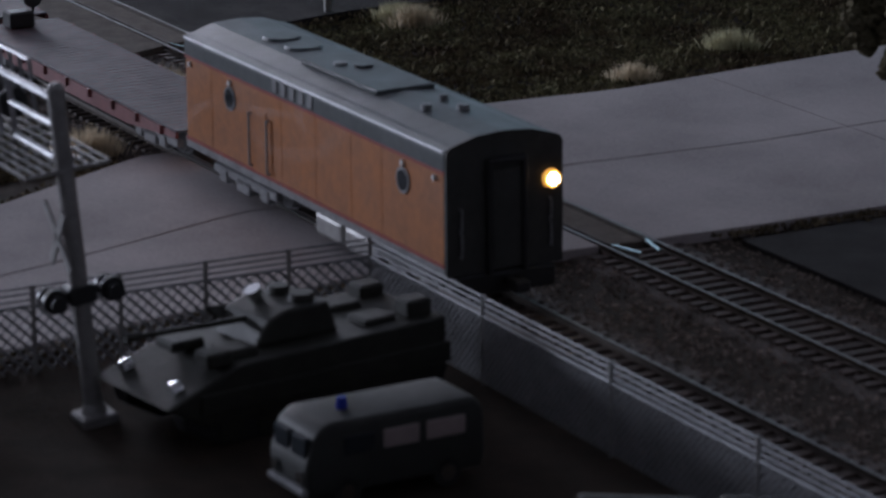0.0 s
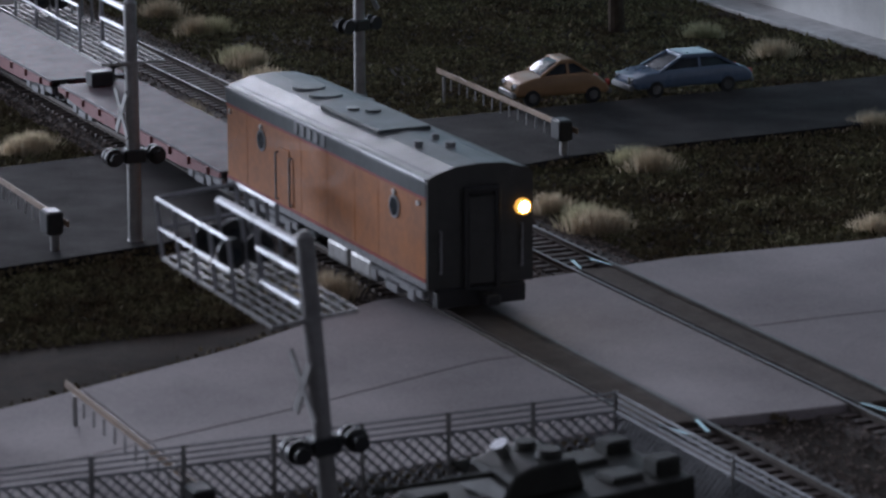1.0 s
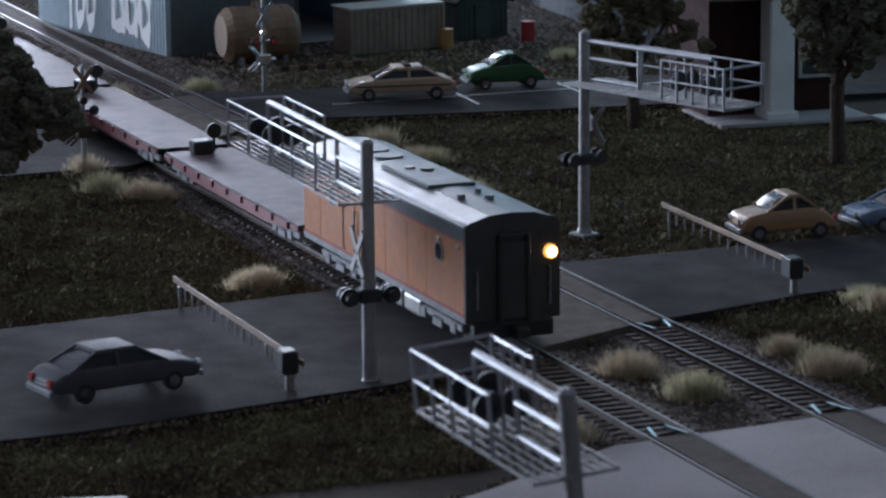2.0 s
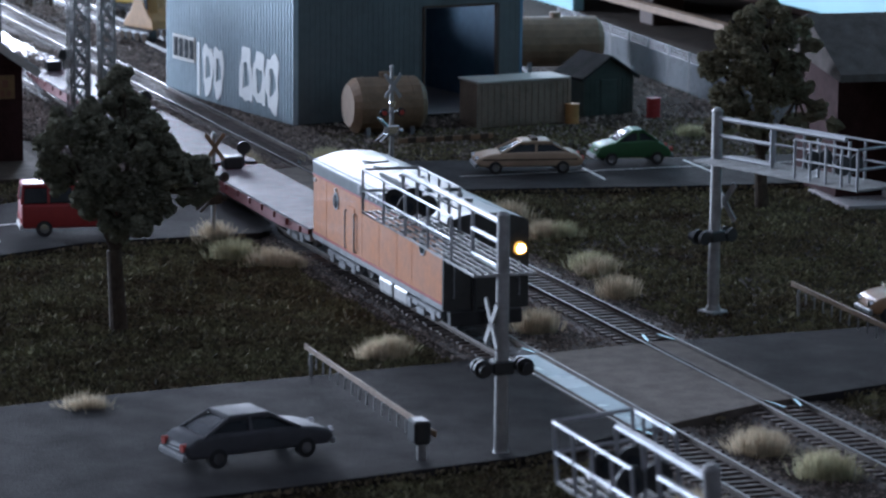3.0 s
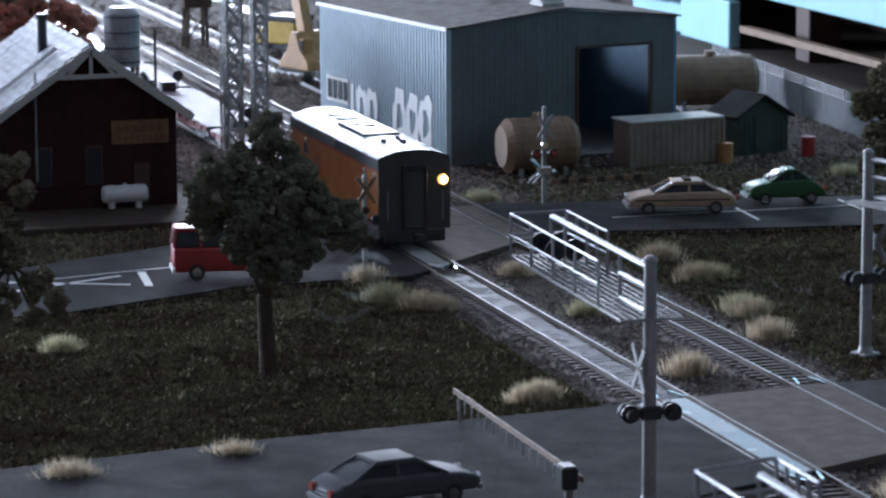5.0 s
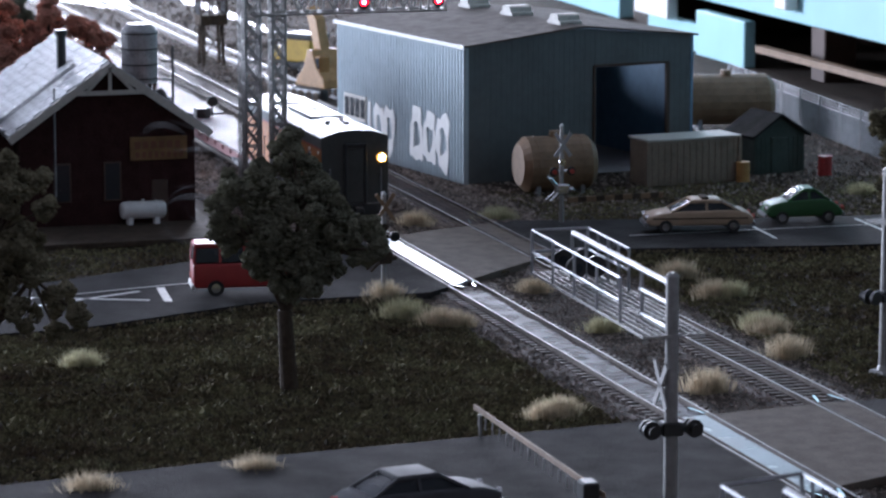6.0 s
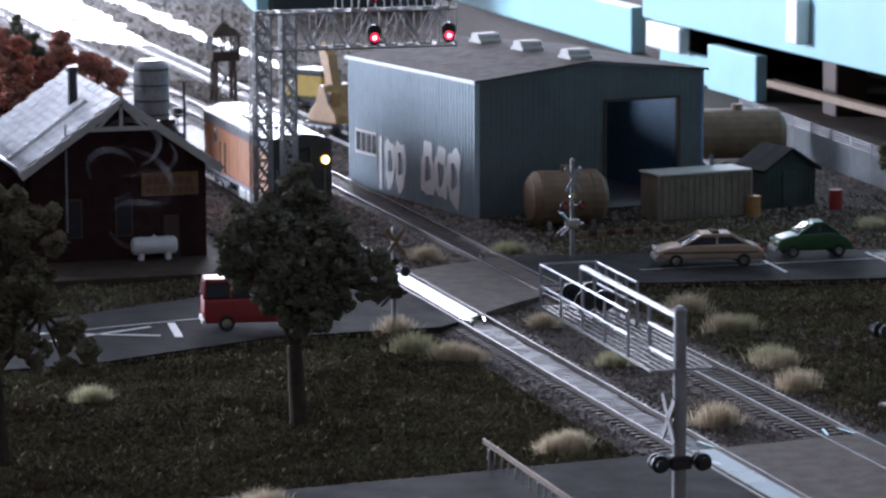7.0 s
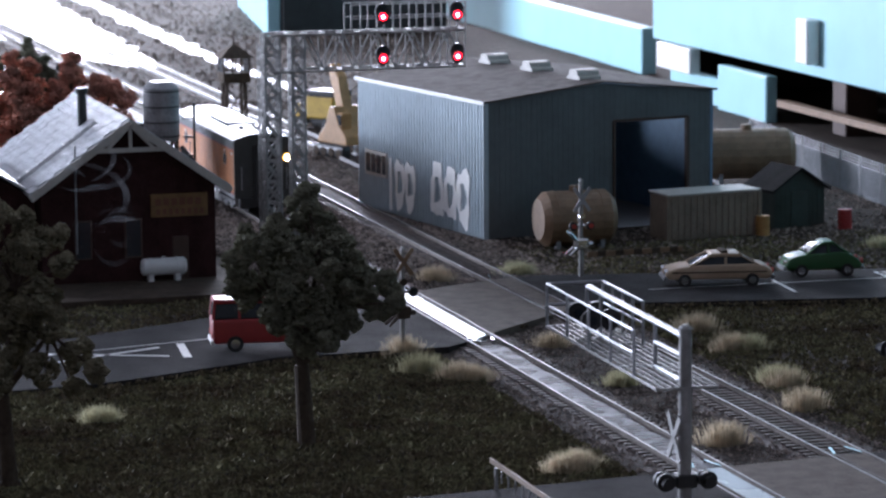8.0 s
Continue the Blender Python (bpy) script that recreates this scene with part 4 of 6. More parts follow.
    box(b, -3, 3, -4, 4, 32, 37, 0.6)
    part("cross_arm", b, M_BLACK, g)
    return g


def crossing_gate(m, length, label):
    g = thing("crossing_gate", m, label, "crossing gate", "crossing gates")
    b = B()
    box(b, -3, 3, -3, 3, -4, 1, 0.4)
    rod(b, (0, 0, 0), (0, 0, 15), 1.7, n=12)
    part("post", b, M_POST, g)
    b = B()
    box(b, -4.5, 4.5, -4, 2.2, 8.5, 17, 0.8)
    part("mechanism", b, M_BLACK, g, "dark gate mechanism box")
    b = B()
    box(b, -length, 7, 2.5, 3.3, 11.6, 14.0, 0.25)
    arm = part("gate_arm", b, M_TAN, g, "weathered pale gate arm")
    for k in range(int(length / 9)):
        b = B()
        x = -7 - k * 9
        rod(b, (x, 2.9, 11), (x, 2.9, 6.2), 0.35, n=6)
        part("gate_fringe", b, M_POST, arm)
    b = B()
    rod(b, (-length + 8, 2.9, 11), (-length + 8, 2.9, -3.4), 0.7, n=8)
    part("arm_rest", b, M_POST, arm)
    return g


def crossbuck(m, label, gate=0):
    """Crossing signal: a bright one with a striped gate arm, or a dull wooden one without."""
    g = thing("crossbuck", m, label, "crossing signal", "crossbucks")
    metal = M_CHROME if gate else M_BARK
    top = 56 if gate else 52
    b = B()
    rod(b, (0, 0, -3), (0, 0, top), 1.4, 1.1, n=12)
    rod(b, (0, 0, top), (0, 0, top + 1.6), 1.5, 0.4, n=12)
    box(b, -4, 4, -4, 4, -4, 0.6, 0.5)
    part("post", b, M_POST, g)
    for k in (-1, 1):
        b = B()
        bar(b, (1.9, -k * 4.6, 46 - 6.5), (1.9 + 0.5 * k, k * 4.6, 46 + 6.5), 0.6, 1.9)
        part("cross_board", b, M_SILVER if gate else M_TAN, g, "silvery cross board" if gate else "weathered cross board")
    for k in (-1, 1):
        b = B()
        rod(b, (0.8, k * 5.2, 31), (1.6, k * 5.2, 31), 2.5, n=16)
        disc = part("lamp_disc", b, M_BLACK, g)
        b = B()
        rod(b, (1.5, k * 5.2, 31), (3.0, k * 5.2, 31), 1.2, 1.4, n=12)
        part("lamp", b, M_REDREFL if gate else M_GLASS, disc, "dull lamp lens")
    b = B()
    rod(b, (0, -6, 31), (0, 6, 31), 0.7, n=8)
    rod(b, (0, 0, 36), (1.8, 0, 36), 1.9, n=12)
    part("cross_arm", b, metal, g)
    b = B()
    box(b, -3, 3, -3.6, 3.6, 18, 24, 0.8)
    for k in (-1, 1):
        rod(b, (k * 1.6, -3, 23), (k * 2.6, -7.5, 28), 0.7, n=8)
        rod(b, (k * 2.2, -3, 19), (k * 3.0, -8.0, 15), 0.7, n=8)
        rod(b, (k * 3.0, 3.2, 21), (k * 3.0, 5.4, 21), 1.3, n=10)
    part("mechanism", b, metal, g, "bright gate mechanism" if gate else "dark rusty gate mechanism")
    if gate:
        b = B()
        box(b, -1, 0, 4, gate, 13, 16, 0.2)
        arm = part("gate_arm", b, M_TAN, g, "pale striped gate arm")
        for k in range(5):
            b = B()
            box(b, -1.1, 0.1, 10 + k * 11, 15 + k * 11, 12.9, 16.1)
            part("stripe", b, M_BARK, arm, "dark faded stripe")
    return g


def chain_fence(m, length, height, pitch, post_gap, wire, label):
    """Mesh fence along local x with three wires above and posts."""
    f = thing("chain_link_fence", m, label, "fence", "chain-link fences")
    mesh_top = height * 0.78
    b = B()
    k = -mesh_top
    while k < length:
        for s in (1, -1):
            x0, x1 = (k, k + mesh_top) if s == 1 else (k + mesh_top, k)
            z0, z1 = 0.0, mesh_top
            if min(x0, x1) < 0 or max(x0, x1) > length:
                lo, hi = 0.0, 1.0
                for lim, sign in ((0, 1), (length, -1)):
                    t = (lim - x0) / (x1 - x0)
                    if (x0 - lim) * sign < 0:
                        lo = max(lo, t)
                    if (x1 - lim) * sign < 0:
                        hi = min(hi, t)
                if hi <= lo:
                    continue
                x0, x1, z0, z1 = x0 + (x1 - x0) * lo, x0 + (x1 - x0) * hi, mesh_top * lo, mesh_top * hi
            bar(b, (x0, 0.15 * s, z0), (x1, 0.15 * s, z1), wire * (1.0 if s == 1 else 0.45), wire * (1.0 if s == 1 else 0.45))
        k += pitch
    part("wire_mesh", b, M_FENCE, f, "diagonal galvanised wire mesh")
    for z in (mesh_top, mesh_top + (height - mesh_top) * 0.33, mesh_top + (height - mesh_top) * 0.67, height):
        b = B()
        rod(b, (0, 0, z), (length, 0, z), 0.35 if z > mesh_top else 0.5, n=6)
        part("wire", b, M_FENCE, f)
    n = max(1, round(length / post_gap))
    b = B()
    rod(b, (0, 0, -2), (0, 0, height + 0.6), 0.75, n=8)
    me = mesh_of("fence_post", b, M_POST)
    for k in range(n + 1):
        part("post", me, None, f, at=at(length * k / n, 0, 0))
    return f


def signal_bridge():
    g = thing("signal_bridge", at(-600, -33, -3), "grey lattice signal bridge with red lights over the tracks", "signal bridge")

    def lattice(bm, a, b2, w, n, r=0.55):
        """Four-legged lattice box from a to b2."""
        a, b2 = Vector(a), Vector(b2)
        d = (b2 - a).normalized()
        up = Vector((1, 0, 0))
        sd = d.cross(up).normalized()
        cs = [(up * i + sd * j) * (w / 2) for i, j in ((-1, -1), (1, -1), (1, 1), (-1, 1))]
        for c in cs:
            rod(bm, a + c, b2 + c, r * 1.5, n=6)
        for k in range(n):
            p, q = a + (b2 - a) * (k / n), a + (b2 - a) * ((k + 1) / n)
            for i in range(4):
                c, e = cs[i], cs[(i + 1) % 4]
                rod(bm, p + c, q + e, r, n=5)
                rod(bm, p + e, q + c, r, n=5)
                rod(bm, p + c, p + e, r, n=5)

    for y in (-5.8, 9.5):
        b = B()
        lattice(b, (0, y, 0), (0, y, 133), 8.5 if y < 0 else 7.5, 11)
        part("tower", b, M_POST, g, "grey lattice tower leg")
    b = B()
    box(b, -9, 9, -14, 17, -2, 2, 0.5)
    part("base", b, M_CONC, g)
    def truss_bar(name, p, q, r):
        b = B()
        rod(b, p, q, r, n=6)
        part(name, b, M_POST, g)

    for x in (-8, 8):
        for z in (112, 133):
            truss_bar("truss_chord", (x, -8, z), (x, 108, z), 0.8)
        for k in range(9):
            y0, y1 = 14 + k * 10.4, 14 + (k + 1) * 10.4
            truss_bar("truss_diagonal", (x, y0, 112 if k % 2 else 133), (x, y1, 133 if k % 2 else 112), 0.5)
            truss_bar("truss_upright", (x, y1, 112), (x, y1, 133), 0.4)
    for k in range(11):
        for z in (112, 133):
            truss_bar("truss_cross_bar", (-8, 4 + k * 10.4, z), (8, 4 + k * 10.4, z), 0.5)
    b = B()
    for x in (-8, 8):
        for z in (141, 149):
            rod(b, (x, 40, z), (x, 108, z), 0.5, n=6)
        for k in range(8):
            rod(b, (x, 40 + k * 9.7, 133), (x, 40 + k * 9.7, 149), 0.5, n=6)
    part("cage", b, M_POST, g, "railed maintenance walkway")
    for y in (58, 102.5):
        for z in (118, 142):
            b = B()
            prism(b, [(y + 4.6 * math.cos(a) * 0.9, z + 3.0 + (4.4 if math.sin(a) > 0 else 7.4) * math.sin(a)) for a in [2 * math.pi * k / 24 for k in range(24)]], "x", 8.4, 10.0)
            head = part("signal_head", b, M_BLACK, g, "black oval signal head")
            b = B()
            rod(b, (9.6, y, z), (11.0, y, z), 2.3, 2.1, n=18)
            lit = part("signal_lamp", b, G_RED, head, "glowing red signal lamp")
            b = B()
            rod(b, (10.9, y, z - 0.2), (11.3, y, z - 0.2), 1.1, 0.9, n=14)
            part("lamp_core", b, G_REDCORE, lit, "bright pink lamp core")
            b = B()
            rod(b, (10, y, z + 5.4), (10.9, y, z + 5.4), 2.0, n=18)
            part("signal_lens", b, M_GLASS, head)
            b = B()
            for k in range(9):
                a = math.pi * k / 8
                bar(b, (10, y + 3.0 * math.cos(a), z + 3.0 * math.sin(a)), (15, y + 3.0 * math.cos(a), z + 3.0 * math.sin(a)), 1.3, 0.3)
            part("hood", b, M_BLACK, head)
    b = B()
    for y in (-13,):
        for x in (-2.2, 2.2):
            rod(b, (x, y, 0), (x, y, 128), 0.4, n=6)
        for k in range(26):
            rod(b, (-2.2, y, 4 + k * 4.8), (2.2, y, 4 + k * 4.8), 0.35, n=5)
    part("ladder", b, M_POST, g)
    return g


# ---- trees and tufts ----


def foliage_mesh(name, centres, per, spread, leaf, material, seed):
    rng = np.random.default_rng(seed)
    pts = []
    for (x, y, z, r) in centres:
        d = rng.normal(size=(per, 3))
        d /= np.linalg.norm(d, axis=1)[:, None]
        rad = r * rng.uniform(0.6, 1.0, per) ** 0.4 * rng.uniform(0.88, 1.1, per)
        pts.append(np.array((x, y, z)) + d * rad[:, None] * np.array((1, 1, 0.85)))
    pts = np.concatenate(pts)
    n = len(pts)
    octa = np.array([(1, 0, 0), (0, 1, 0), (-1, 0, 0), (0, -1, 0), (0, 0, 0.9), (0, 0, -0.9)], float)
    v = octa[None] * (rng.uniform(0.5, 1.2, (n, 1, 1)) * leaf * rng.uniform(0.6, 1.3, (n, 6, 1)))
    a = rng.uniform(0, 6.28, n)
    ca, sa = np.cos(a)[:, None], np.sin(a)[:, None]
    v = np.stack([v[..., 0] * ca - v[..., 1] * sa, v[..., 0] * sa + v[..., 1] * ca, v[..., 2]], -1) + pts[:, None]
    f = np.array([(0, 1, 4), (1, 2, 4), (2, 3, 4), (3, 0, 4), (1, 0, 5), (2, 1, 5), (3, 2, 5), (0, 3, 5)])
    faces = (f[None] + 6 * np.arange(n)[:, None, None]).reshape(-1, 3)
    me = bpy.data.meshes.new(name)
    me.from_pydata((v.reshape(-1, 3) * MM).tolist(), [], faces.tolist())
    me.materials.append(material)
    return me


# crowns as lumps: sideways, up, radius (for a tree about 105 mm high)
CROWN = ((0, 102, 5), (-2, 95, 7), (6, 90, 7), (-12, 88, 6), (-22, 84, 7), (-29, 77, 6), (-27, 68, 7), (-24, 60, 5), (-10, 78, 11), (7, 78, 11), (15, 84, 5), (18, 75, 7), (20, 66, 8), (32, 66, 5), (36, 60, 4), (29, 56, 5), (-8, 63, 11), (8, 60, 11), (18, 52, 6), (-14, 53, 6), (-2, 48, 8), (10, 45, 5), (-1, 39, 3))
CROWN_LOBED = ((0, 108, 6), (8, 103, 5), (-8, 98, 8), (18, 95, 6), (23, 86, 5), (8, 90, 9), (-18, 88, 9), (14, 74, 8), (-8, 76, 12), (-28, 76, 8), (18, 62, 7), (4, 60, 11), (-20, 58, 11), (28, 50, 6), (36, 44, 4), (16, 46, 7), (-4, 44, 9), (-26, 42, 7), (25, 37, 4))


def tree(name, m, label, leaf_mat, seed, size=1.0, turn=73.0, flip=1, per=85, bare=1.0, crown=CROWN):
    """Wire-and-foam model tree: forked trunk, limbs, and a ragged crown of lumps, each with smaller lumps on it."""
    t = thing(name, m, label, "tree", "model trees")
    rng = random.Random(seed)
    ca, sa = math.cos(radians(turn)), math.sin(radians(turn))
    centres = []
    b = B()

    def spot(u, d, z):
        return Vector((ca * u - sa * d, sa * u + ca * d, z)) * size

    fork = spot(-2 * flip, 0, 34 * bare)
    rod(b, (0, 0, -5), fork, 3.9 * size, 2.9 * size, n=12)
    tops = [spot(-13 * flip, 3, 60), spot(5 * flip, -3, 76), spot(17 * flip, 2, 58)]
    for k in range(5):
        a = 2 * math.pi * k / 5 + rng.uniform(0, 1)
        rod(b, (math.cos(a) * 3, math.sin(a) * 3, -1), (math.cos(a) * 7, math.sin(a) * 7, -5), 2.0, 0.6, n=6)
    for q in tops:
        rod(b, fork, q, 2.0 * size, 0.7, n=8)
    for i, (u, z, r) in enumerate(crown):
        d = rng.uniform(-0.7, 0.7) * max(4, 24 - abs(u) * 0.6)
        for dd in ((d,) if r < 8 else (d, -d * 0.8 + rng.uniform(-3, 3))):
            p = spot(u * flip + rng.uniform(-1, 1), dd, z + rng.uniform(-1, 1))
            centres.append((p.x, p.y, p.z, r * size * 0.85))
            for k in range(7):
                w = Vector((rng.gauss(0, 1), rng.gauss(0, 1), rng.gauss(0, 1))).normalized() * r * size * rng.uniform(0.6, 0.92)
                centres.append((p.x + w.x, p.y + w.y, p.z + w.z, r * size * rng.uniform(0.28, 0.5)))
            rod(b, min(tops, key=lambda q: (q - p).length), p, 0.9, 0.3, n=5)
    part("trunk", b, M_BARK, t, "dark brown forked trunk with bare limbs")
    part("crown", foliage_mesh("crown", centres, per, 1.0, 1.35 * size, leaf_mat, seed), None, t, "clumpy foam foliage")
    return t


def tuft_mesh(seed, material):
    rng = np.random.default_rng(seed)
    verts, faces = [], []
    n = 520
    for i in range(n):
        x, y = rng.normal(0, 4.0), rng.normal(0, 2.4)
        h = rng.uniform(4.0, 8.6) * max(0.35, 1 - (abs(x) / 14) ** 2)
        lean = (x * 0.22 + rng.normal(0, 1.4), y * 0.35 + rng.normal(0, 1.2))
        a = rng.uniform(0, 6.28)
        dx, dy = math.cos(a) * 0.15, math.sin(a) * 0.15
        k = len(verts)
        verts += [(x - dx, y - dy, -1.5), (x + dx, y + dy, -1.5), (x + lean[0] * 0.5 + dx * 0.7, y + lean[1] * 0.5 + dy * 0.7, h * 0.6), (x + lean[0] * 0.5 - dx * 0.7, y + lean[1] * 0.5 - dy * 0.7, h * 0.6), (x + lean[0], y + lean[1], h)]
        faces += [(k, k + 1, k + 2, k + 3), (k + 3, k + 2, k + 4)]
    me = bpy.data.meshes.new("grass_tuft")
    me.from_pydata([tuple(c * MM for c in v) for v in verts], [], faces)
    me.materials.append(material)
    return me


TUFTS = ((-164, -220), (-17, -56), (-55, 28), (-194, 31), (-301, 32), (-113, 89), (-178, 103), (-260, 111), (-317, 115), (-522, 84), (-513, 33), (-230, -38), (-245, -52), (53, -258), (37, -191), (-24, -50), (-225, -30), (165, 29), (209, 35), (162, 95), (200, 100), (186, 98), (204, 38), (172, 27), (-553, 319), (-300, -45), (-169, 103), (-259, 121), (-21, -49), (198, 95), (-146, 331), (-84, 335), (80, 288), (98, 164), (246, -32), (244, 188), (216, 249), (113, 165))


def build_tufts():
    meshes = [tuft_mesh(s, M_STRAW if s % 3 else M_STRAWG) for s in range(6)]
    rng = random.Random(4)
    for i, (x, y) in enumerate(TUFTS):
        ob = new("grass_tuft", meshes[i % 6])
        s = rng.uniform(0.95, 1.3)
        ob.matrix_basis = at(x, y, ground_height(x, y) + 0.8, rng.uniform(50, 115)) @ Matrix.Diagonal((s, s, s * rng.uniform(0.85, 1.1), 1))
        tagged(ob, "clump of pale dry straw-coloured grass" if i % 3 else "clump of pale green and straw grass", "grass tuft", "dry grass tufts")


build_track(TRACK_A, "weathered near track with brown ties across the streets")
build_track(TRACK_B, "weathered far track with brown ties across the streets")
build_shed()
build_depot()
crossing_cantilever(at(507, -138, -3.5, 0, 4.8), "silver crossing signal cantilever beside the concrete street", 78)
crossing_cantilever(at(151, -66, -3.5, -1.6), "silver crossing signal cantilever beside the asphalt street", 135)
crossing_cantilever(at(-68, 116, -3.5, 199), "silver crossing signal cantilever across the tracks", 96)
crossing_gate(at(153, -97, -2.5, 0), 148, "lowered crossing gate over the asphalt street")
crossing_gate(at(478, -163, -2.5, 0), 122, "lowered crossing gate over the concrete street")
crossing_gate(at(84, 140, -2.5, -2), 140, "lowered crossing gate across the tracks")
crossbuck(at(-488, 110, -3, 4), "silver crossing signal with crossed boards and a gate", 62)
crossbuck(at(-301, -45, -3, 5), "grey crossing signal with crossed boards", 0)
chain_fence(at(466.5, -36, -3, -91.5), 330, 24, 3.6, 26, 0.75, "grey chain-link fence with wires on top by the street")
chain_fence(at(466.5, -36, -3, 0), 400, 24, 2.4, 64, 0.7, "grey chain-link fence with wires on top along the track")
signal_bridge()
tree("tree", at(-88, -146, 0), "dark green foam model tree on the lawn", M_LEAF, 21, 1.04)
tree("tree", at(-64, -276, 0), "dark olive foam model tree on the lawn", M_LEAF2, 22, 1.03, 73.0, 1, crown=CROWN_LOBED)
tree("tree", at(-312, 254, -3), "olive foam model tree behind the crossing", M_LEAF2, 23, 0.98, 66.0, 1, 85, 0.8, crown=CROWN_LOBED)
tree("tree", at(-176, 300, -3), "dark foam model tree by the station", M_LEAF, 24, 1.15, 20.0)
build_tufts()

# ---- vehicles ----


def wheel(parent, x, y, r, w, s):
    b = B()
    rod(b, (x, y - w / 2, r), (x, y + w / 2, r), r, n=18)
    t = part("wheel", b, M_TYRE, parent, "black rubber wheel")
    b = B()
    rod(b, (x, y + s * (w / 2 - 0.1), r), (x, y + s * (w / 2 + 0.25), r), r * 0.58, n=14)
    part("hubcap", b, M_CHROME, t, "silver hubcap")


def rounded(b, bevel, segs=2):
    bmesh.ops.bevel(b, geom=list(b.edges), offset=bevel, segments=segs, affect="EDGES", profile=0.6)
    return b


def car(name, m, label, category, paint, lower, cabin, W, wheels, r=3.6, roof_paint=None, trim=None, group="parked cars"):
    """lower, cabin: side outlines (x, z) in mm; the cabin tapers inwards."""
    c = thing(name, m, label, category, group)
    b = B()
    prism(b, lower, "y", -W / 2, W / 2)
    body = part("body", rounded(b, 1.5, 3), paint, c, smooth=True)
    # greenhouse: glass all round, roof on top, pillars
    x0, x1 = cabin[0][0], cabin[-1][0]
    ztop = max(p[1] for p in cabin)
    zlow = min(p[1] for p in cabin)
    b = B()
    lo = list(cabin)
    a = [b.verts.new((x, -W / 2 + 1.0 + (2.2 if z > zlow + 1 else 0), z)) for x, z in lo]
    d = [b.verts.new((x, W / 2 - 1.0 - (2.2 if z > zlow + 1 else 0), z)) for x, z in lo]
    for i in range(len(lo)):
        j = (i + 1) % len(lo)
        b.faces.new((a[i], a[j], d[j], d[i]))
    b.faces.new(a[::-1])
    b.faces.new(d)
    bmesh.ops.recalc_face_normals(b, faces=b.faces)
    part("greenhouse", rounded(b, 1.1, 3), M_GLASS, c, "dark reflective glazing", smooth=True)
    tops = sorted(p[0] for p in cabin if p[1] > ztop - 1.0)
    b = B()
    box(b, tops[0] - 0.8, tops[-1] + 0.8, -W / 2 + 2.4, W / 2 - 2.4, ztop - 1.6, ztop + 0.6, 1.05, 4)
    part("roof", b, roof_paint or paint, c, smooth=True)
    n = 2 if tops[-1] - tops[0] < 30 else 3
    for s in (-1, 1):
        pts = [(cabin[0], (tops[0], ztop)), (cabin[-1], (tops[-1], ztop))]
        for k in range(1, n):
            xm = tops[0] + (tops[-1] - tops[0]) * k / n
            pts.append(((xm, zlow), (xm, ztop)))
        for p, q in pts:
            b = B()
            bar(b, (p[0], s * (W / 2 - 0.95), p[1]), (q[0], s * (W / 2 - 3.1), q[1]), 1.2, 1.0)
            part("pillar", b, paint, c)
    for x, s in ((max(p[0] for p in lower), 1), (min(p[0] for p in lower), -1)):
        b = B()
        box(b, x - 0.9, x + 0.9, -W / 2 + 0.6, W / 2 - 0.6, 3.6, 6.0, 0.5)
        part("bumper", b, trim or M_STEELGREY, c)
        for y in (-W / 2 + 3.2, W / 2 - 3.2):
            b = B()
            z = 8.2
            rod(b, (x - s * 1.4, y, z), (x + s * 0.35, y, z), 1.5, n=12)
            part("headlight" if s > 0 else "tail_light", b, M_CHROME if s > 0 else M_REDREFL, c)
    for x in wheels:
        for s in (-1, 1):
            wheel(c, x, s * (W / 2 - 1.2), r, 2.6, s)
    return c


SEDAN = ((-27, 4), (27, 4), (29.5, 6.2), (28.6, 8.8), (22, 10.8), (11, 11.8), (-17, 12.3), (-25, 11.4), (-29, 8.8), (-29.5, 6))
SEDAN_CABIN = ((-22, 11.4), (-17, 14.4), (-11, 16.7), (-3, 17.3), (4, 16.7), (10, 14.2), (16, 11.2))
BEETLE = ((-21, 4), (21, 4), (22, 7), (19.5, 10.4), (14, 12.0), (9, 12.8), (-10, 13.6), (-16, 12), (-20, 9), (-22, 6))
BEETLE_CABIN = ((-14, 12.6), (-10, 16.2), (-5, 18.4), (0, 18.8), (5, 17.4), (10, 12.6))
VAN = ((-26, 4), (26, 4), (27, 7), (26, 13), (20, 16), (-27, 16), (-27, 7))
VAN_CABIN = ((-26.6, 16), (-25.6, 24.6), (10, 25), (20, 16))


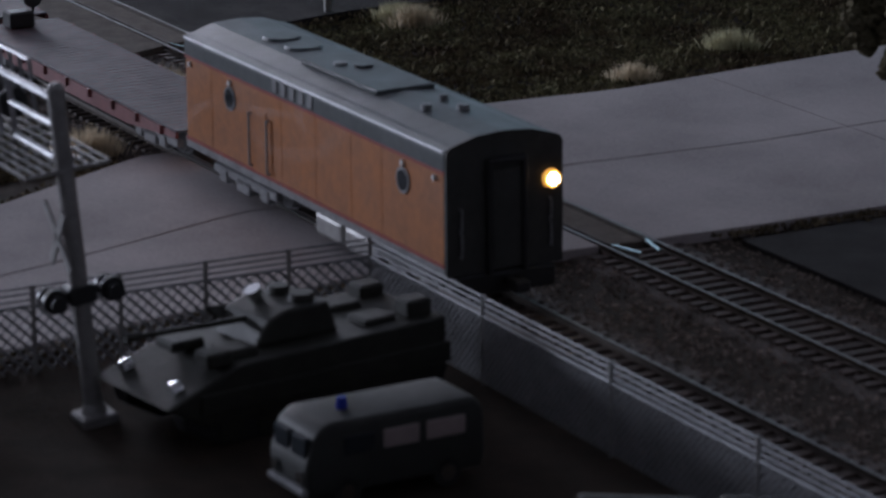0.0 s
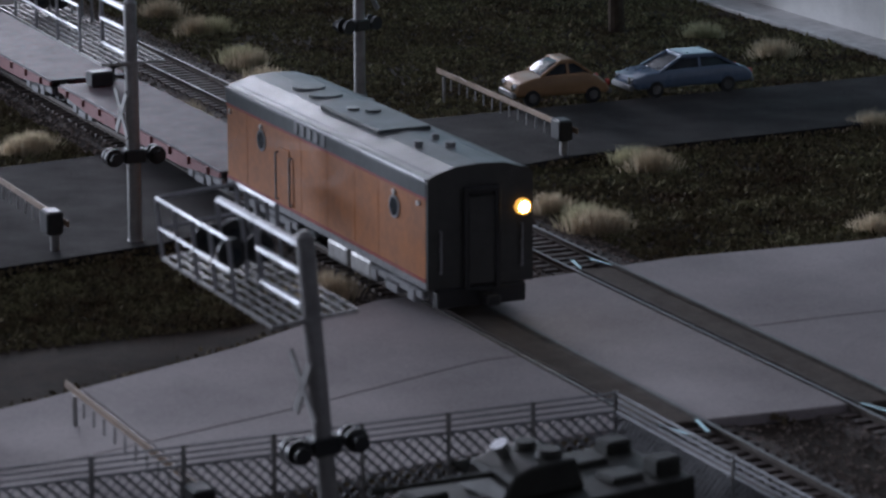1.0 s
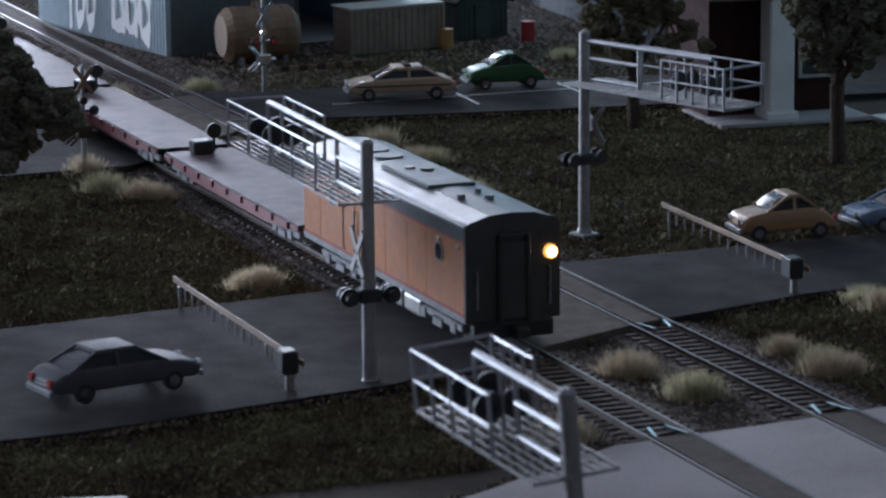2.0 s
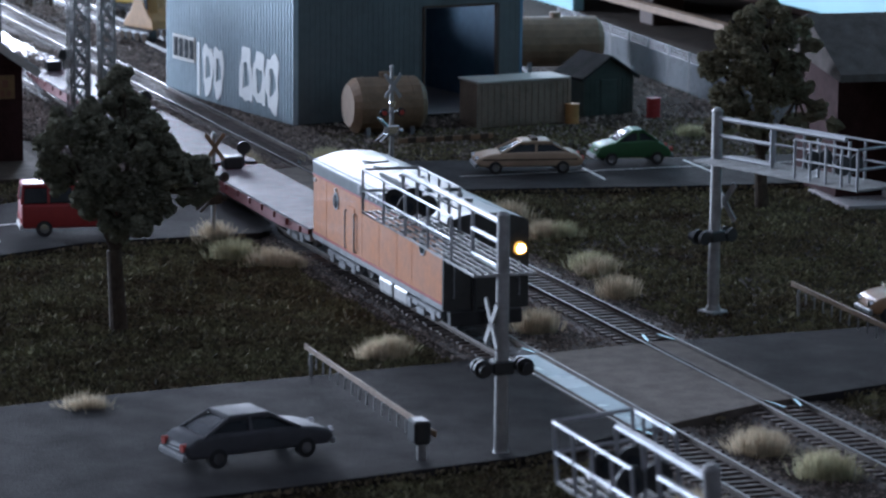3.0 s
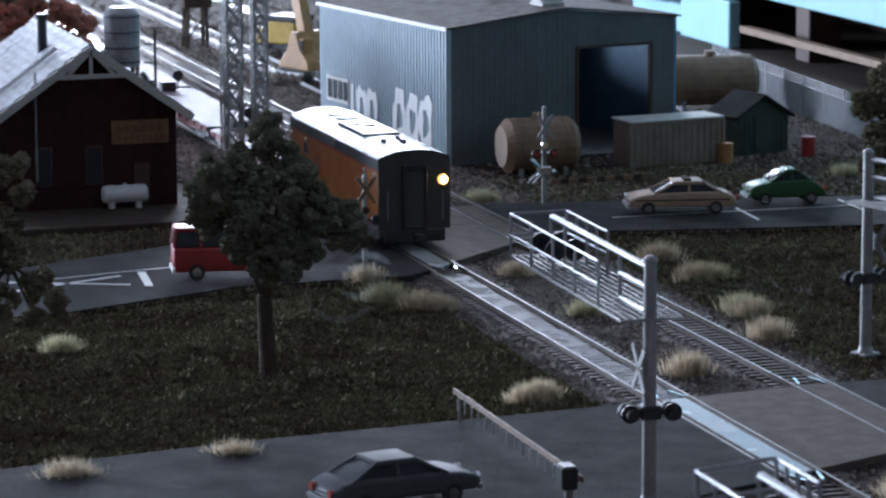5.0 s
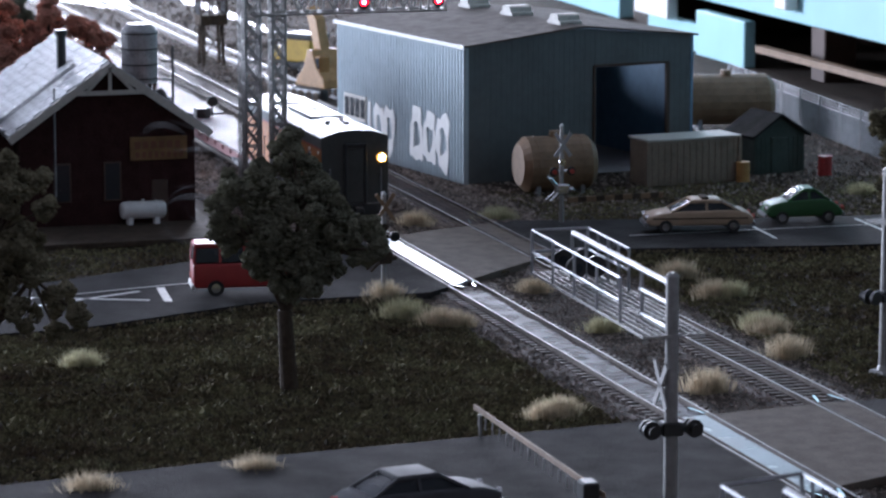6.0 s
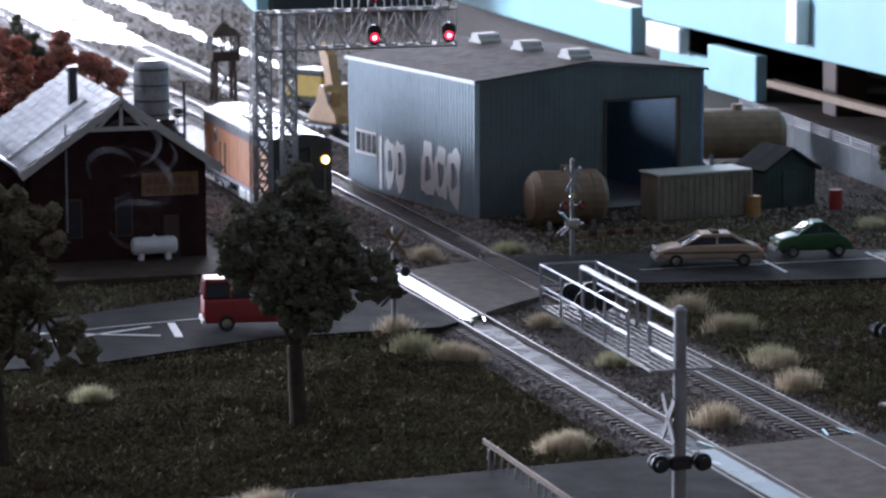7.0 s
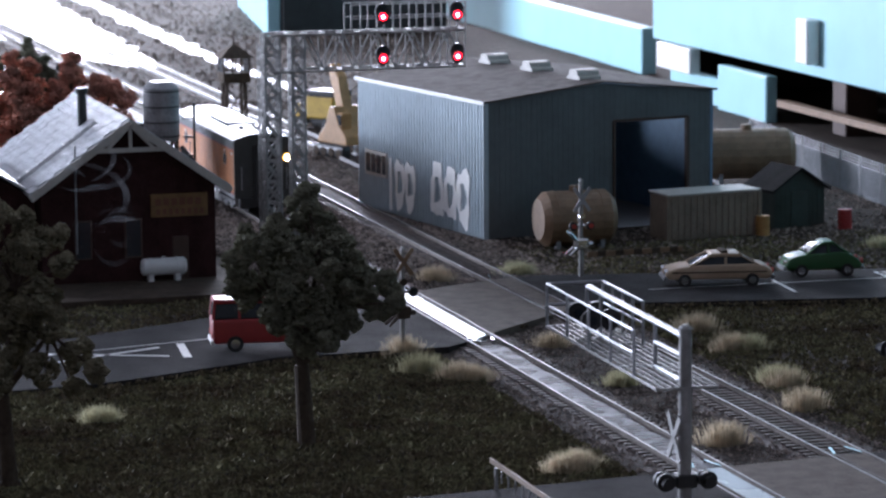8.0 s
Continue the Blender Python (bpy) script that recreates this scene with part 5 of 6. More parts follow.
def bus(m):
    """Small dark van-bus with a split front, pale side windows and a blue beacon."""
    c = thing("van_bus", m, "dark green military van-bus with a blue roof beacon", "van")
    W = 20.0
    b = B()
    prism(b, ((-24, 3.5), (24, 3.5), (25, 8), (25, 12), (22.5, 19.5), (19, 21.8), (-22, 21.8), (-24.5, 19), (-25, 8)), "y", -W / 2, W / 2)
    part("body", rounded(b, 1.6, 3), M_DKBUS, c, smooth=True)
    for s in (-1, 1):
        for x0, x1 in ((-19, -8), (-6, 4)):
            b = B()
            box(b, x0, x1, s * (W / 2 - 0.2) - 0.3, s * (W / 2 - 0.2) + 0.5, 13.2, 18.0, 0.3)
            part("side_window", b, M_BUSGLASS, c, "pale side window")
        b = B()
        box(b, 6.5, 15, s * (W / 2 - 0.2) - 0.3, s * (W / 2 - 0.2) + 0.5, 13.2, 18.0, 0.3)
        part("door_window", b, M_GLASS, c)
        b = B()
        box(b, 22.6, 24.6, s * 4.4 - 3.8, s * 4.4 + 3.8, 13.0, 18.4, 0.4)
        part("windscreen", b, M_GLASS, c)
        b = B()
        rod(b, (24.2, s * 6.6, 8.6), (25.8, s * 6.6, 8.6), 1.7, n=14)
        part("headlight", b, M_CHROME, c, "chrome-rimmed headlight")
    b = B()
    rod(b, (10, 0, 21.6), (10, 0, 24.6), 1.5, 1.2, n=14)
    part("beacon", b, M_BEACON, c, "blue rotating beacon")
    b = B()
    box(b, 24.2, 26.2, -9.4, 9.4, 4, 6, 0.5)
    part("bumper", b, M_STEELGREY, c)
    for x in (-14, 14):
        for s in (-1, 1):
            wheel(c, x, s * (W / 2 - 1.4), 3.7, 2.8, s)
    return c


def tracked_carrier(m):
    """Tracked infantry carrier: sloped hull, running gear, turret with a thin gun, stowage and lamps."""
    c = thing("tracked_carrier", m, "dark olive tracked infantry carrier with a small turret", "tank")
    b = B()
    prism(b, ((-41, 10), (-38, 6), (34, 6), (46, 13), (24, 21), (-41, 22)), "y", -18, 18)
    part("hull", rounded(b, 0.8), M_OLIVE, c)
    for s in (-1, 1):
        b = B()
        prism(b, ((-40, 3), (-34, 0.2), (30, 0.2), (40, 6), (41, 10), (36, 12.5), (-38, 12.5), (-42, 8)), "y", s * 14.5 - 3, s * 14.5 + 3)
        tr = part("track", rounded(b, 0.7), M_BLACK, c, "black rubber track")
        for k in range(6):
            b = B()
            x = -31 + k * 11.5
            rod(b, (x, s * 14.5 - 3.4, 4.4), (x, s * 14.5 + 3.4, 4.4), 3.9, n=16)
            part("road_wheel", b, M_OLIVE, tr)
        b = B()
        box(b, -42, 36, s * 18.2 - 0.6, s * 18.2 + 0.6, 9.5, 15, 0.3)
        part("side_skirt", b, M_OLIVE, c)
        b = B()
        rod(b, (38.5, s * 12, 16.5), (41.2, s * 12, 15.8), 2.0, n=12)
        part("headlight", b, M_CHROME, c, "bright chrome headlight")
    b = B()
    prism(b, ((-12, 21.5), (14, 21.5), (10, 28), (4, 30), (-9, 30)), "y", -10, 10)
    turret = part("turret", rounded(b, 1.0), M_OLIVE, c, "sloped turret")
    b = B()
    rod(b, (9, 0, 26.5), (46, 0, 28), 0.9, 0.7, n=10)
    rod(b, (43, 0, 27.9), (47, 0, 28.1), 1.2, n=10)
    part("gun_barrel", b, M_OLIVE, turret)
    for x, y, r in ((-4, 4.5, 3.6), (-3, -4.8, 3.2)):
        b = B()
        rod(b, (x, y, 29.6), (x, y, 32.2), r, r * 0.85, n=16)
        part("hatch", b, M_OLIVE, turret)
    b = B()
    rod(b, (5, -2, 29.5), (7, -2, 33.6), 1.6, 2.4, n=12)
    part("searchlight", b, M_CHROME, turret, "bright chrome searchlight")
    for k in range(4):
        b = B()
        rod(b, (8 + k, -11 + k * 0.5, 24), (11 + k, -12.5 - k * 0.2, 27), 0.9, n=8)
        part("smoke_tube", b, M_OLIVE, turret)
    for x, y in ((-24, 8), (-24, -8), (20, 9), (27, -6)):
        b = B()
        box(b, x - 5, x + 5, y - 4.5, y + 4.5, 20.5, 23.4, 0.7)
        part("deck_hatch", b, M_OLIVE, c)
    for x, y, h in ((-36, -12, 4), (-36, 10, 5), (28, 12, 3)):
        b = B()
        box(b, x - 4, x + 4, y - 3.5, y + 3.5, 20, 21.4 + h, 0.8)
        part("stowage_box", b, M_OLIVE, c)
    return c


def field_truck(m):
    c = thing("field_truck", m, "dark olive military truck with a canvas cover", "truck")
    b = B()
    prism(b, [(x, 9 + 11.5 * (1 - abs(x / 11.5) ** 2.2)) for x in (-11.5, -10, -7, -3.5, 0, 3.5, 7, 10, 11.5)], "y", -13, 15)
    rounded(b, 1.2, 2)
    part("canvas_cover", b, M_OLIVE, c, "dull olive canvas cover")
    b = B()
    box(b, -11, 11, 19, 34, 5, 18, 1.2, 2)
    part("cab", b, M_OLIVE, c)
    b = B()
    box(b, -9, 9, 33, 46, 5, 12, 1.2, 2)
    part("bonnet", b, M_OLIVE, c)
    b = B()
    box(b, -11, 11, -16, 19, 5, 9.4, 0.4)
    part("bed", b, M_OLIVE, c)
    for y in (-12, -2, 36):
        for s in (-1, 1):
            b = B()
            rod(b, (s * 7.6, y, 4.6), (s * 11.2, y, 4.6), 4.6, n=16)
            part("wheel", b, M_TYRE, c)
    return c


def lying_tank(m, length, r, label, material, legs=True, name="storage_tank"):
    c = thing(name, m, label, "tank", "lying tanks")
    z = r + (3.0 if legs else -0.3)
    b = B()
    n = 22
    prof = [(-length / 2, r * 0.75), (-length / 2 + r * 0.25, r), (length / 2 - r * 0.25, r), (length / 2, r * 0.75)]
    rings = [[b.verts.new((x, q * math.cos(2 * math.pi * i / n), z + q * math.sin(2 * math.pi * i / n))) for i in range(n)] for x, q in prof]
    for p, q in zip(rings, rings[1:]):
        for i in range(n):
            b.faces.new((p[i], p[(i + 1) % n], q[(i + 1) % n], q[i]))
    b.faces.new(rings[0][::-1])
    b.faces.new(rings[-1])
    bmesh.ops.recalc_face_normals(b, faces=b.faces)
    shell = part("shell", b, material, c)
    for x in (-length * 0.3, length * 0.3):
        b = B()
        rod(b, (x - 0.7, 0, z), (x + 0.7, 0, z), r + 0.35, n=22)
        part("strap", b, material, shell)
        b = B()
        box(b, x - 1.4, x + 1.4, -r * 0.7, r * 0.7, -2, z - r * 0.55, 0.2)
        part("leg", b, M_STEELGREY if r > 8 else M_WHITE, c)
    b = B()
    rod(b, (0, 0, z + r - 0.3), (0, 0, z + r + r * 0.18), r * 0.22, n=12)
    part("dome", b, material, shell)
    return c


def container(m):
    c = thing("storage_container", m, "drab grey-tan storage container with a pale roof", "container")
    b = B()
    box(b, -12, 12, -31, 31, 0, 27, 0.5)
    body = part("body", b, M_BOXTAN, c)
    b = B()
    box(b, -13, 13, -32, 32, 27, 28.4, 0.4)
    part("roof", b, M_TRIM, c, "pale flat roof")
    for k in range(14):
        b = B()
        y = -28 + k * 4.3
        box(b, 11.6, 12.6, y - 0.7, y + 0.7, 1, 26)
        part("rib", b, M_BOXTAN, body)
    for y in (-31.4, 31.4):
        b = B()
        box(b, 10.8, 13.0, y - 1, y + 1, 0, 27)
        part("corner_post", b, M_BOXTAN, c)
    return c


def shack(m):
    c = thing("tool_shack", m, "small dark green wooden shack with a gable roof", "shack")
    b = B()
    prism(b, ((-18, 0), (18, 0), (18, 24), (0, 35), (-18, 24)), "x", -30, 0)
    wall = part("wall", b, M_DKGREEN, c)
    for s in (-1, 1):
        b = B()
        prism(b, ((0, 35.3), (s * 21, 22.0), (s * 21, 23.6), (0, 37.0)), "x", -33, 3)
        part("roof", b, M_TAR, c, "dark tar-paper roof slope")
    b = B()
    box(b, -0.3, 0.8, -6, 6, 0, 22, 0.2)
    part("door", b, M_DKGREEN, wall)
    for k in range(11):
        b = B()
        y = -16.5 + k * 3.3
        box(b, -0.2, 0.4, y - 0.25, y + 0.25, 0, 23)
        part("batten", b, M_DKGREEN, wall)
    return c


def barrel(m, material, label):
    c = thing("barrel", m, label, "barrel", "barrels")
    b = B()
    rod(b, (0, 0, 0), (0, 0, 12), 4.2, n=18)
    body = part("body", b, material, c)
    for z in (0.4, 4, 8, 11.6):
        b = B()
        rod(b, (0, 0, z - 0.3), (0, 0, z + 0.3), 4.5, n=18)
        part("hoop", b, material, body)
    return c


def watchtower(m):
    c = thing("crossing_watchtower", m, "raised wooden crossing watchtower with windows", "watchtower")
    for x in (-8, 8):
        for y in (-8, 8):
            b = B()
            bar(b, (x, y, -3), (x * 0.9, y * 0.9, 29), 2.2, 2.2)
            part("leg", b, M_BARK, c)
    b = B()
    for s in (-1, 1):
        bar(b, (8, -8 * s, 4), (7.5, 8 * s, 26), 1.0, 1.0)
        bar(b, (-8 * s, -8, 4), (8 * s, -7.5, 26), 1.0, 1.0)
    part("brace", b, M_BARK, c)
    b = B()
    box(b, -11, 11, -11, 11, 29, 37, 0.4)
    part("cabin", b, M_BARK, c)
    for x in (-10.4, 10.4):
        for y in (-10.4, -3.5, 3.5, 10.4):
            b = B()
            box(b, x - 0.7, x + 0.7, y - 0.7, y + 0.7, 37, 49)
            part("window_post", b, M_BARK, c)
    for y in (-10.4, 10.4):
        b = B()
        box(b, -9.6, 9.6, y - 0.3, y + 0.3, 37, 49)
        part("pane", b, M_GLASS, c)
    b = B()
    vs = [b.verts.new(p) for p in ((-14, -14, 49), (14, -14, 49), (14, 14, 49), (-14, 14, 49), (0, 0, 60))]
    b.faces.new(vs[3::-1])
    for i in range(4):
        b.faces.new((vs[i], vs[(i + 1) % 4], vs[4]))
    part("roof", b, M_BARK, c, "dark pyramid roof")
    b = B()
    rod(b, (0, 0, 58), (0, 0, 70), 0.6, n=8)
    part("finial", b, M_BARK, c)
    return c


def loader(m):
    c = thing("crane_loader", m, "ochre crawler loader with a raised jib", "loader")
    for k in (-1, 1):
        b = B()
        box(b, -20, 20, k * 12 - 4, k * 12 + 4, 0, 10, 3.5, 3)
        crawler = part("crawler", b, M_BLACK, c, "black crawler track")
        for x in (-14, -5, 5, 14):
            b = B()
            rod(b, (x, k * 12 - 4.4, 4.4), (x, k * 12 + 4.4, 4.4), 3.4, n=14)
            part("road_wheel", b, M_BARK, crawler)
    b = B()
    prism(b, ((-19, 10), (19, 10), (17, 15), (8, 24), (3, 37), (-3, 37), (-9, 24), (-18, 16)), "y", -12, 12)
    part("body", rounded(b, 1.0), M_LOADER, c)
    b = B()
    prism(b, ((-4, 34), (5, 34), (13, 56), (17, 66), (12, 67), (3, 58)), "y", -4, 4)
    jib = part("jib", rounded(b, 0.6), M_LOADER, c, "tapered ochre jib")
    b = B()
    rod(b, (-7, 0, 22), (7, 0, 52), 1.2, n=10)
    part("ram", b, M_CHROME, jib, "bright hydraulic ram")
    b = B()
    box(b, -12, -3, 2, 11, 18, 33, 0.8)
    cab = part("cab", b, M_LOADER, c)
    b = B()
    box(b, -11, -4, 1.6, 11.4, 24, 31.5, 0.3)
    part("window", b, M_GLASS, cab)
    return c


def yellow_truck(m):
    c = thing("works_truck", m, "yellow works truck with a dark chassis", "truck")
    b = B()
    box(b, -18, 10, -11, 11, 9, 27, 1.5, 2)
    part("box_body", b, M_YELLOW, c)
    b = B()
    box(b, -18.6, 10.6, -11.6, 11.6, 26, 31, 1.2, 2)
    part("canopy", b, M_BLACK, c, "dark canopy roof")
    b = B()
    box(b, 10.5, 22, -10, 10, 6, 20, 1.5, 2)
    part("cab", b, M_YELLOW, c)
    b = B()
    box(b, -18, 22, -9, 9, 5, 9, 0.4)
    part("chassis", b, M_BLACK, c)
    for x in (-10, 16):
        for s in (-1, 1):
            wheel(c, x, s * 9.5, 5, 3.4, s)
    return c


def water_tank(m):
    c = thing("water_tank", m, "upright grey water tank on a timber stand", "water tank")
    b = B()
    rod(b, (0, 0, 44), (0, 0, 78), 11.5, 11.5, n=28)
    tank = part("tank", b, M_STEELGREY, c)
    for z in (47, 56, 66, 76):
        b = B()
        rod(b, (0, 0, z - 0.5), (0, 0, z + 0.5), 11.9, n=28)
        part("hoop", b, M_BLACK, tank)
    b = B()
    rod(b, (0, 0, 78), (0, 0, 82), 11.7, 7.5, n=28)
    part("lid", b, M_STEELGREY, tank)
    for x in (-8, 8):
        for y in (-8, 8):
            b = B()
            bar(b, (x, y, -4), (x, y, 44), 2.4, 2.4)
            part("leg", b, M_BARK, c)
    b = B()
    rod(b, (14, 10, 40), (26, 16, 30), 2.0, n=10)
    rod(b, (26, 16, 30), (26, 16, 70), 0.9, n=8)
    for z in (36, 48, 60):
        rod(b, (20, 10, z), (26, 16, z), 0.7, n=6)
    part("spout", b, M_BLACK, c)
    return c


def station():
    c = thing("station_house", at(-300, 330, -3, -4), "dark brick station house with white porch columns", "house")
    b = B()
    box(b, -70, -12, -34, 44, 0, 78)
    part("wall", b, M_BRICK, c)
    b = B()
    prism(b, ((-78, 78), (10, 66), (10, 70), (-40, 96), (-80, 82)), "y", -42, 52)
    part("roof", b, M_SHEDROOF, c, "dark tar-paper roof")
    for y in (0,):
        b = B()
        box(b, -7, 7, y - 7, y + 7, 0, 66, 0.8)
        col = part("column", b, M_WHITE, c, "square white porch column")
        b = B()
        box(b, -9, 9, y - 9, y + 9, 0, 6, 0.6)
        part("plinth", b, M_WHITE, col)
    b = B()
    box(b, -40, 16, -38, 48, 0, 2.4, 0.4)
    part("porch", b, M_CONC, c)
    for y in (27,):
        b = B()
        box(b, -12.6, -11, y - 10, y + 10, 20, 58, 0.4)
        w = part("window", b, M_TRIM, c)
        b = B()
        box(b, -11.4, -10.6, y - 8, y + 8, 22, 56)
        part("pane", b, M_GLASS, w)
    return c


car("sedan", at(132, -155, 0, 101), "dark grey metallic sedan waiting on the asphalt", "car", M_CARGREY, SEDAN, SEDAN_CABIN, 21, (-17, 18))
car("delivery_van", at(-325, -108, 0, 82), "small red van with a pale lower edge", "van", M_RED, VAN, VAN_CABIN, 21, (-16, 17), 4.0, trim=M_WHITE)
police = car("patrol_car", at(-437, 171, 0, 258), "cream patrol car with a dark side stripe", "car", M_CARBEIGE, SEDAN, SEDAN_CABIN, 21, (-18, 19))
for s in (-1, 1):
    b = B()
    box(b, -26, 26, s * 10.4 - 0.2, s * 10.4 + 0.2, 7.6, 8.4)
    part("side_stripe", b, M_BARK, police, "dark stripe along the side")
b = B()
box(b, -5, -1, -6.5, 6.5, 17.6, 19.2, 0.4)
part("light_bar", b, M_BARK, police, "roof light bar")
car("beetle_car", at(-449, 237, 0, 262), "small round green car", "car", M_CARGREEN, BEETLE, BEETLE_CABIN, 18.5, (-13, 13), 3.6)
car("hatchback", at(-18, 187, 0, 264), "dull tan-orange car waiting on the asphalt", "car", M_CARORANGE, BEETLE, BEETLE_CABIN, 20, (-14, 14))
car("sedan", at(-14, 248, 0, 268), "blue-grey sedan waiting on the asphalt", "car", M_CARBLUE, SEDAN, SEDAN_CABIN, 21, (-17, 18))
car("delivery_van", at(354, -226, 0, 76), "small red van with a pale roof waiting on the concrete street", "van", M_RED, VAN, VAN_CABIN, 21, (-16, 17), 4.0, roof_paint=M_TRIM)
tracked_carrier(at(524, -92, -3.5, -82))
bus(at(590, -97, -3.5, -88))
field_truck(at(676, -76, -3.5, -35))
lying_tank(at(-618, 150, -3, 90), 46, 16.5, "rusty tan horizontal fuel tank beside the shed", M_TAN, legs=False)
container(at(-628, 236, -3, 8))
shack(at(-645, 305, -3, 10))
barrel(at(-628, 328, -3), M_RED, "dull red steel drum")
barrel(at(-618, 270, -3), M_LOADER, "rusty orange steel drum")
lying_tank(at(-850, 350, -3, 80), 64, 17, "tan horizontal storage tank behind the shed", M_TAN)
lying_tank(at(-546, -114, 0.2, 90), 25, 4.8, "small white propane tank by the station house", M_WHITE, name="propane_tank")
watchtower(at(-1324, 102, 1))
loader(at(-1087, 131, -3, 200))
yellow_truck(at(-1262, 160, -3, 215))
water_tank(at(-862, -50, -3))
tree("tree", at(-925, -92, -22), "rust-red foam model tree behind the station house", M_RUSTLEAF, 31, 1.1, 60.0, -1)
tree("tree", at(-940, -132, -22), "rust-red foam model tree behind the station house", M_RUSTLEAF, 34, 1.1, 20.0, 1)
tree("tree", at(466, 164, -3), "olive foam model tree beside the dark slab", M_LEAF2, 41, 1.0, 60.0)
tree("tree", at(-1235, -76, -5), "dark foam model tree far behind", M_LEAF, 32, 0.78, 73.0, 1, 50)
station()
b = B()
box(b, 452, 640, 100, 420, -5, -1.8)
solid("dark_slab", b, M_ASPH, at(0, 0), "dark flat slab beside the track", "pavement", "yard paths", "structure")

b = B()
box(b, -290, 250, 380, 498, -5, -1.5, 0.4)
solid("apron", b, M_YARD, at(0, 0), "pale painted apron at the foot of the blue board", "pavement", kind="structure")

def glare_sheet(x0, x1, edges, label, seed):
    """Pale glossy strip along x, added where the ground glares, with ragged sides: edges are (share of length, lower y,
    upper y).
    """
    b = B()
    rows = []
    n = 70
    sh, lo, hi = zip(*edges)
    for k in range(n + 1):
        x = x0 + (x1 - x0) * k / n
        ya = float(np.interp(k / n, sh, lo)) + 9 * noise.noise((x * 0.02, seed, 0.3)) + 4 * noise.noise((x * 0.09, seed, 5.3))
        yb = float(np.interp(k / n, sh, hi)) + 9 * noise.noise((x * 0.02, seed, 8.1)) + 4 * noise.noise((x * 0.09, seed, 2.7))
        ya, yb = min(ya, yb - 2), max(yb, ya + 2)
        rows.append([b.verts.new((x, ya + (yb - ya) * i / 8, -2.5 + (0 if 0 < i < 8 else -2.5) + 0.5 * noise.noise((x * 0.03, i * 0.7, seed)))) for i in range(9)])
    for p, q in zip(rows, rows[1:]):
        for i in range(8):
            b.faces.new((p[i], p[i + 1], q[i + 1], q[i]))
    solid("yard_glare", b, M_YARD, at(0, 0), label, "pavement", "yard paths", "structure", smooth=True)


# pale sheets standing in for window glare on the yard ground
glare_sheet(-2900, -1800, ((0, 20, 210), (0.6, 25, 180), (0.85, 60, 160), (1, 120, 145)), "wide pale sheet added as glare on the far yard ground", 1.0)
glare_sheet(-2700, -1560, ((0, 215, 240), (0.6, 196, 220), (1, 204, 214)), "pale strip added as glare on the yard ground", 2.0)
glare_sheet(-2300, -1120, ((0, -64, -26), (1, -58, -30)), "pale strip added as glare beside the track", 3.0)
glare_sheet(-1700, -1000, ((0, 25, 45), (1, 24, 41)), "pale strip added as glare between the tracks", 4.0)

# ---- yard beyond the crossing and the room's boards ----
for y0, x1 in ((130.0, -860.0), (-116.0, -1050.0)):
    t = thing("yard_track", at(0, y0), "worn yard track in the gravel", "railway track", "tracks", "structure")
    for s in (-1, 1):
        b = B()
        box(b, -3400, x1, s * 8.25 - 0.55, s * 8.25 + 0.55, -2.6, -0.2)
        part("rail", b, M_RAILTOP, t)
    b = B()
    x = x1
    while x > -2600:
        box(b, x - 1.4, x + 1.4, -14.5, 14.5, -4.4, -2.5)
        x -= 6.4
    tagged(part("ties", b, M_TIE, t), kind="stuff")


def fascia(name, a, b2, z0, z1, material, label, thick=14.0):
    a, b2 = Vector((*a, 0)), Vector((*b2, 0))
    w = b2 - a
    b = B()
    box(b, 0, w.length, 0, thick, z0, z1, 1.0)
    o = solid(name, b, material, at(a.x, a.y, 0, math.degrees(math.atan2(w.y, w.x))), label, "board", "layout boards", "structure")
    return o


fascia("backdrop_board", (-1452, 500), (200, 500), 42, 420, M_BLUEBOARD, "large pale blue painted board above the layout")
fascia("backdrop_board", (-2650, 566), (-1595, 541), -4, 38, M_BLUEBOARD, "long low pale blue painted board behind the yard")
fascia("backdrop_board", (-2520, 376), (-2110, 314), -4, 90, M_BLUEBOARD, "pale blue painted board at the end of the yard")
fascia("backdrop_board", (-2104, 330), (-2150, 520), -4, 110, M_BLACK, "black painted board at the end of the yard")
fascia("backdrop_board", (-1430, 508), (-1300, 508), -4, 19, M_BLUEBOARD, "short low pale blue board under the deck edge", 10.0)
fascia("backdrop_board", (-1296, 500), (-1190, 500), -4, 33, M_BLUEBOARD, "pale blue board under the deck edge", 10.0)
fascia("backdrop_board", (-1432, 496), (-1352, 496), 19.5, 41, M_WHITE, "small bright white board under the deck edge", 10.0)
# a blue board like the others; white here puts strong light into the colour
fascia("backdrop_board", (-285, 402), (300, 402), -4, 24, M_WHITE, "board at the edge of the layout, whitened as strongly lit")
b = B()
box(b, -1102, -1080, 488.5, 499.5, 52, 86, 1.0)
solid("board_bracket", b, M_WHITE, at(0, 0), "white metal bracket screwed to the blue board", "bracket", kind="structure")
b = B()
box(b, -1452, 200, 514.5, 890, 42, 54, 1.0)
solid("upper_deck", b, M_DARKWOOD, at(0, 0), "dark timber deck behind the blue board", "shelf", kind="structure")
# two added boards: one blocks the end window's light, one is the dark depth
fascia("shade_board", (-1452, 860), (-1452, 531), -4, 41, M_DARKWOOD, "board added to keep the light out under the deck")
fascia("shade_board", (-1436, 660), (200, 660), -4, 41, M_DARKWOOD, "dark board added as the shaded depth under the deck")
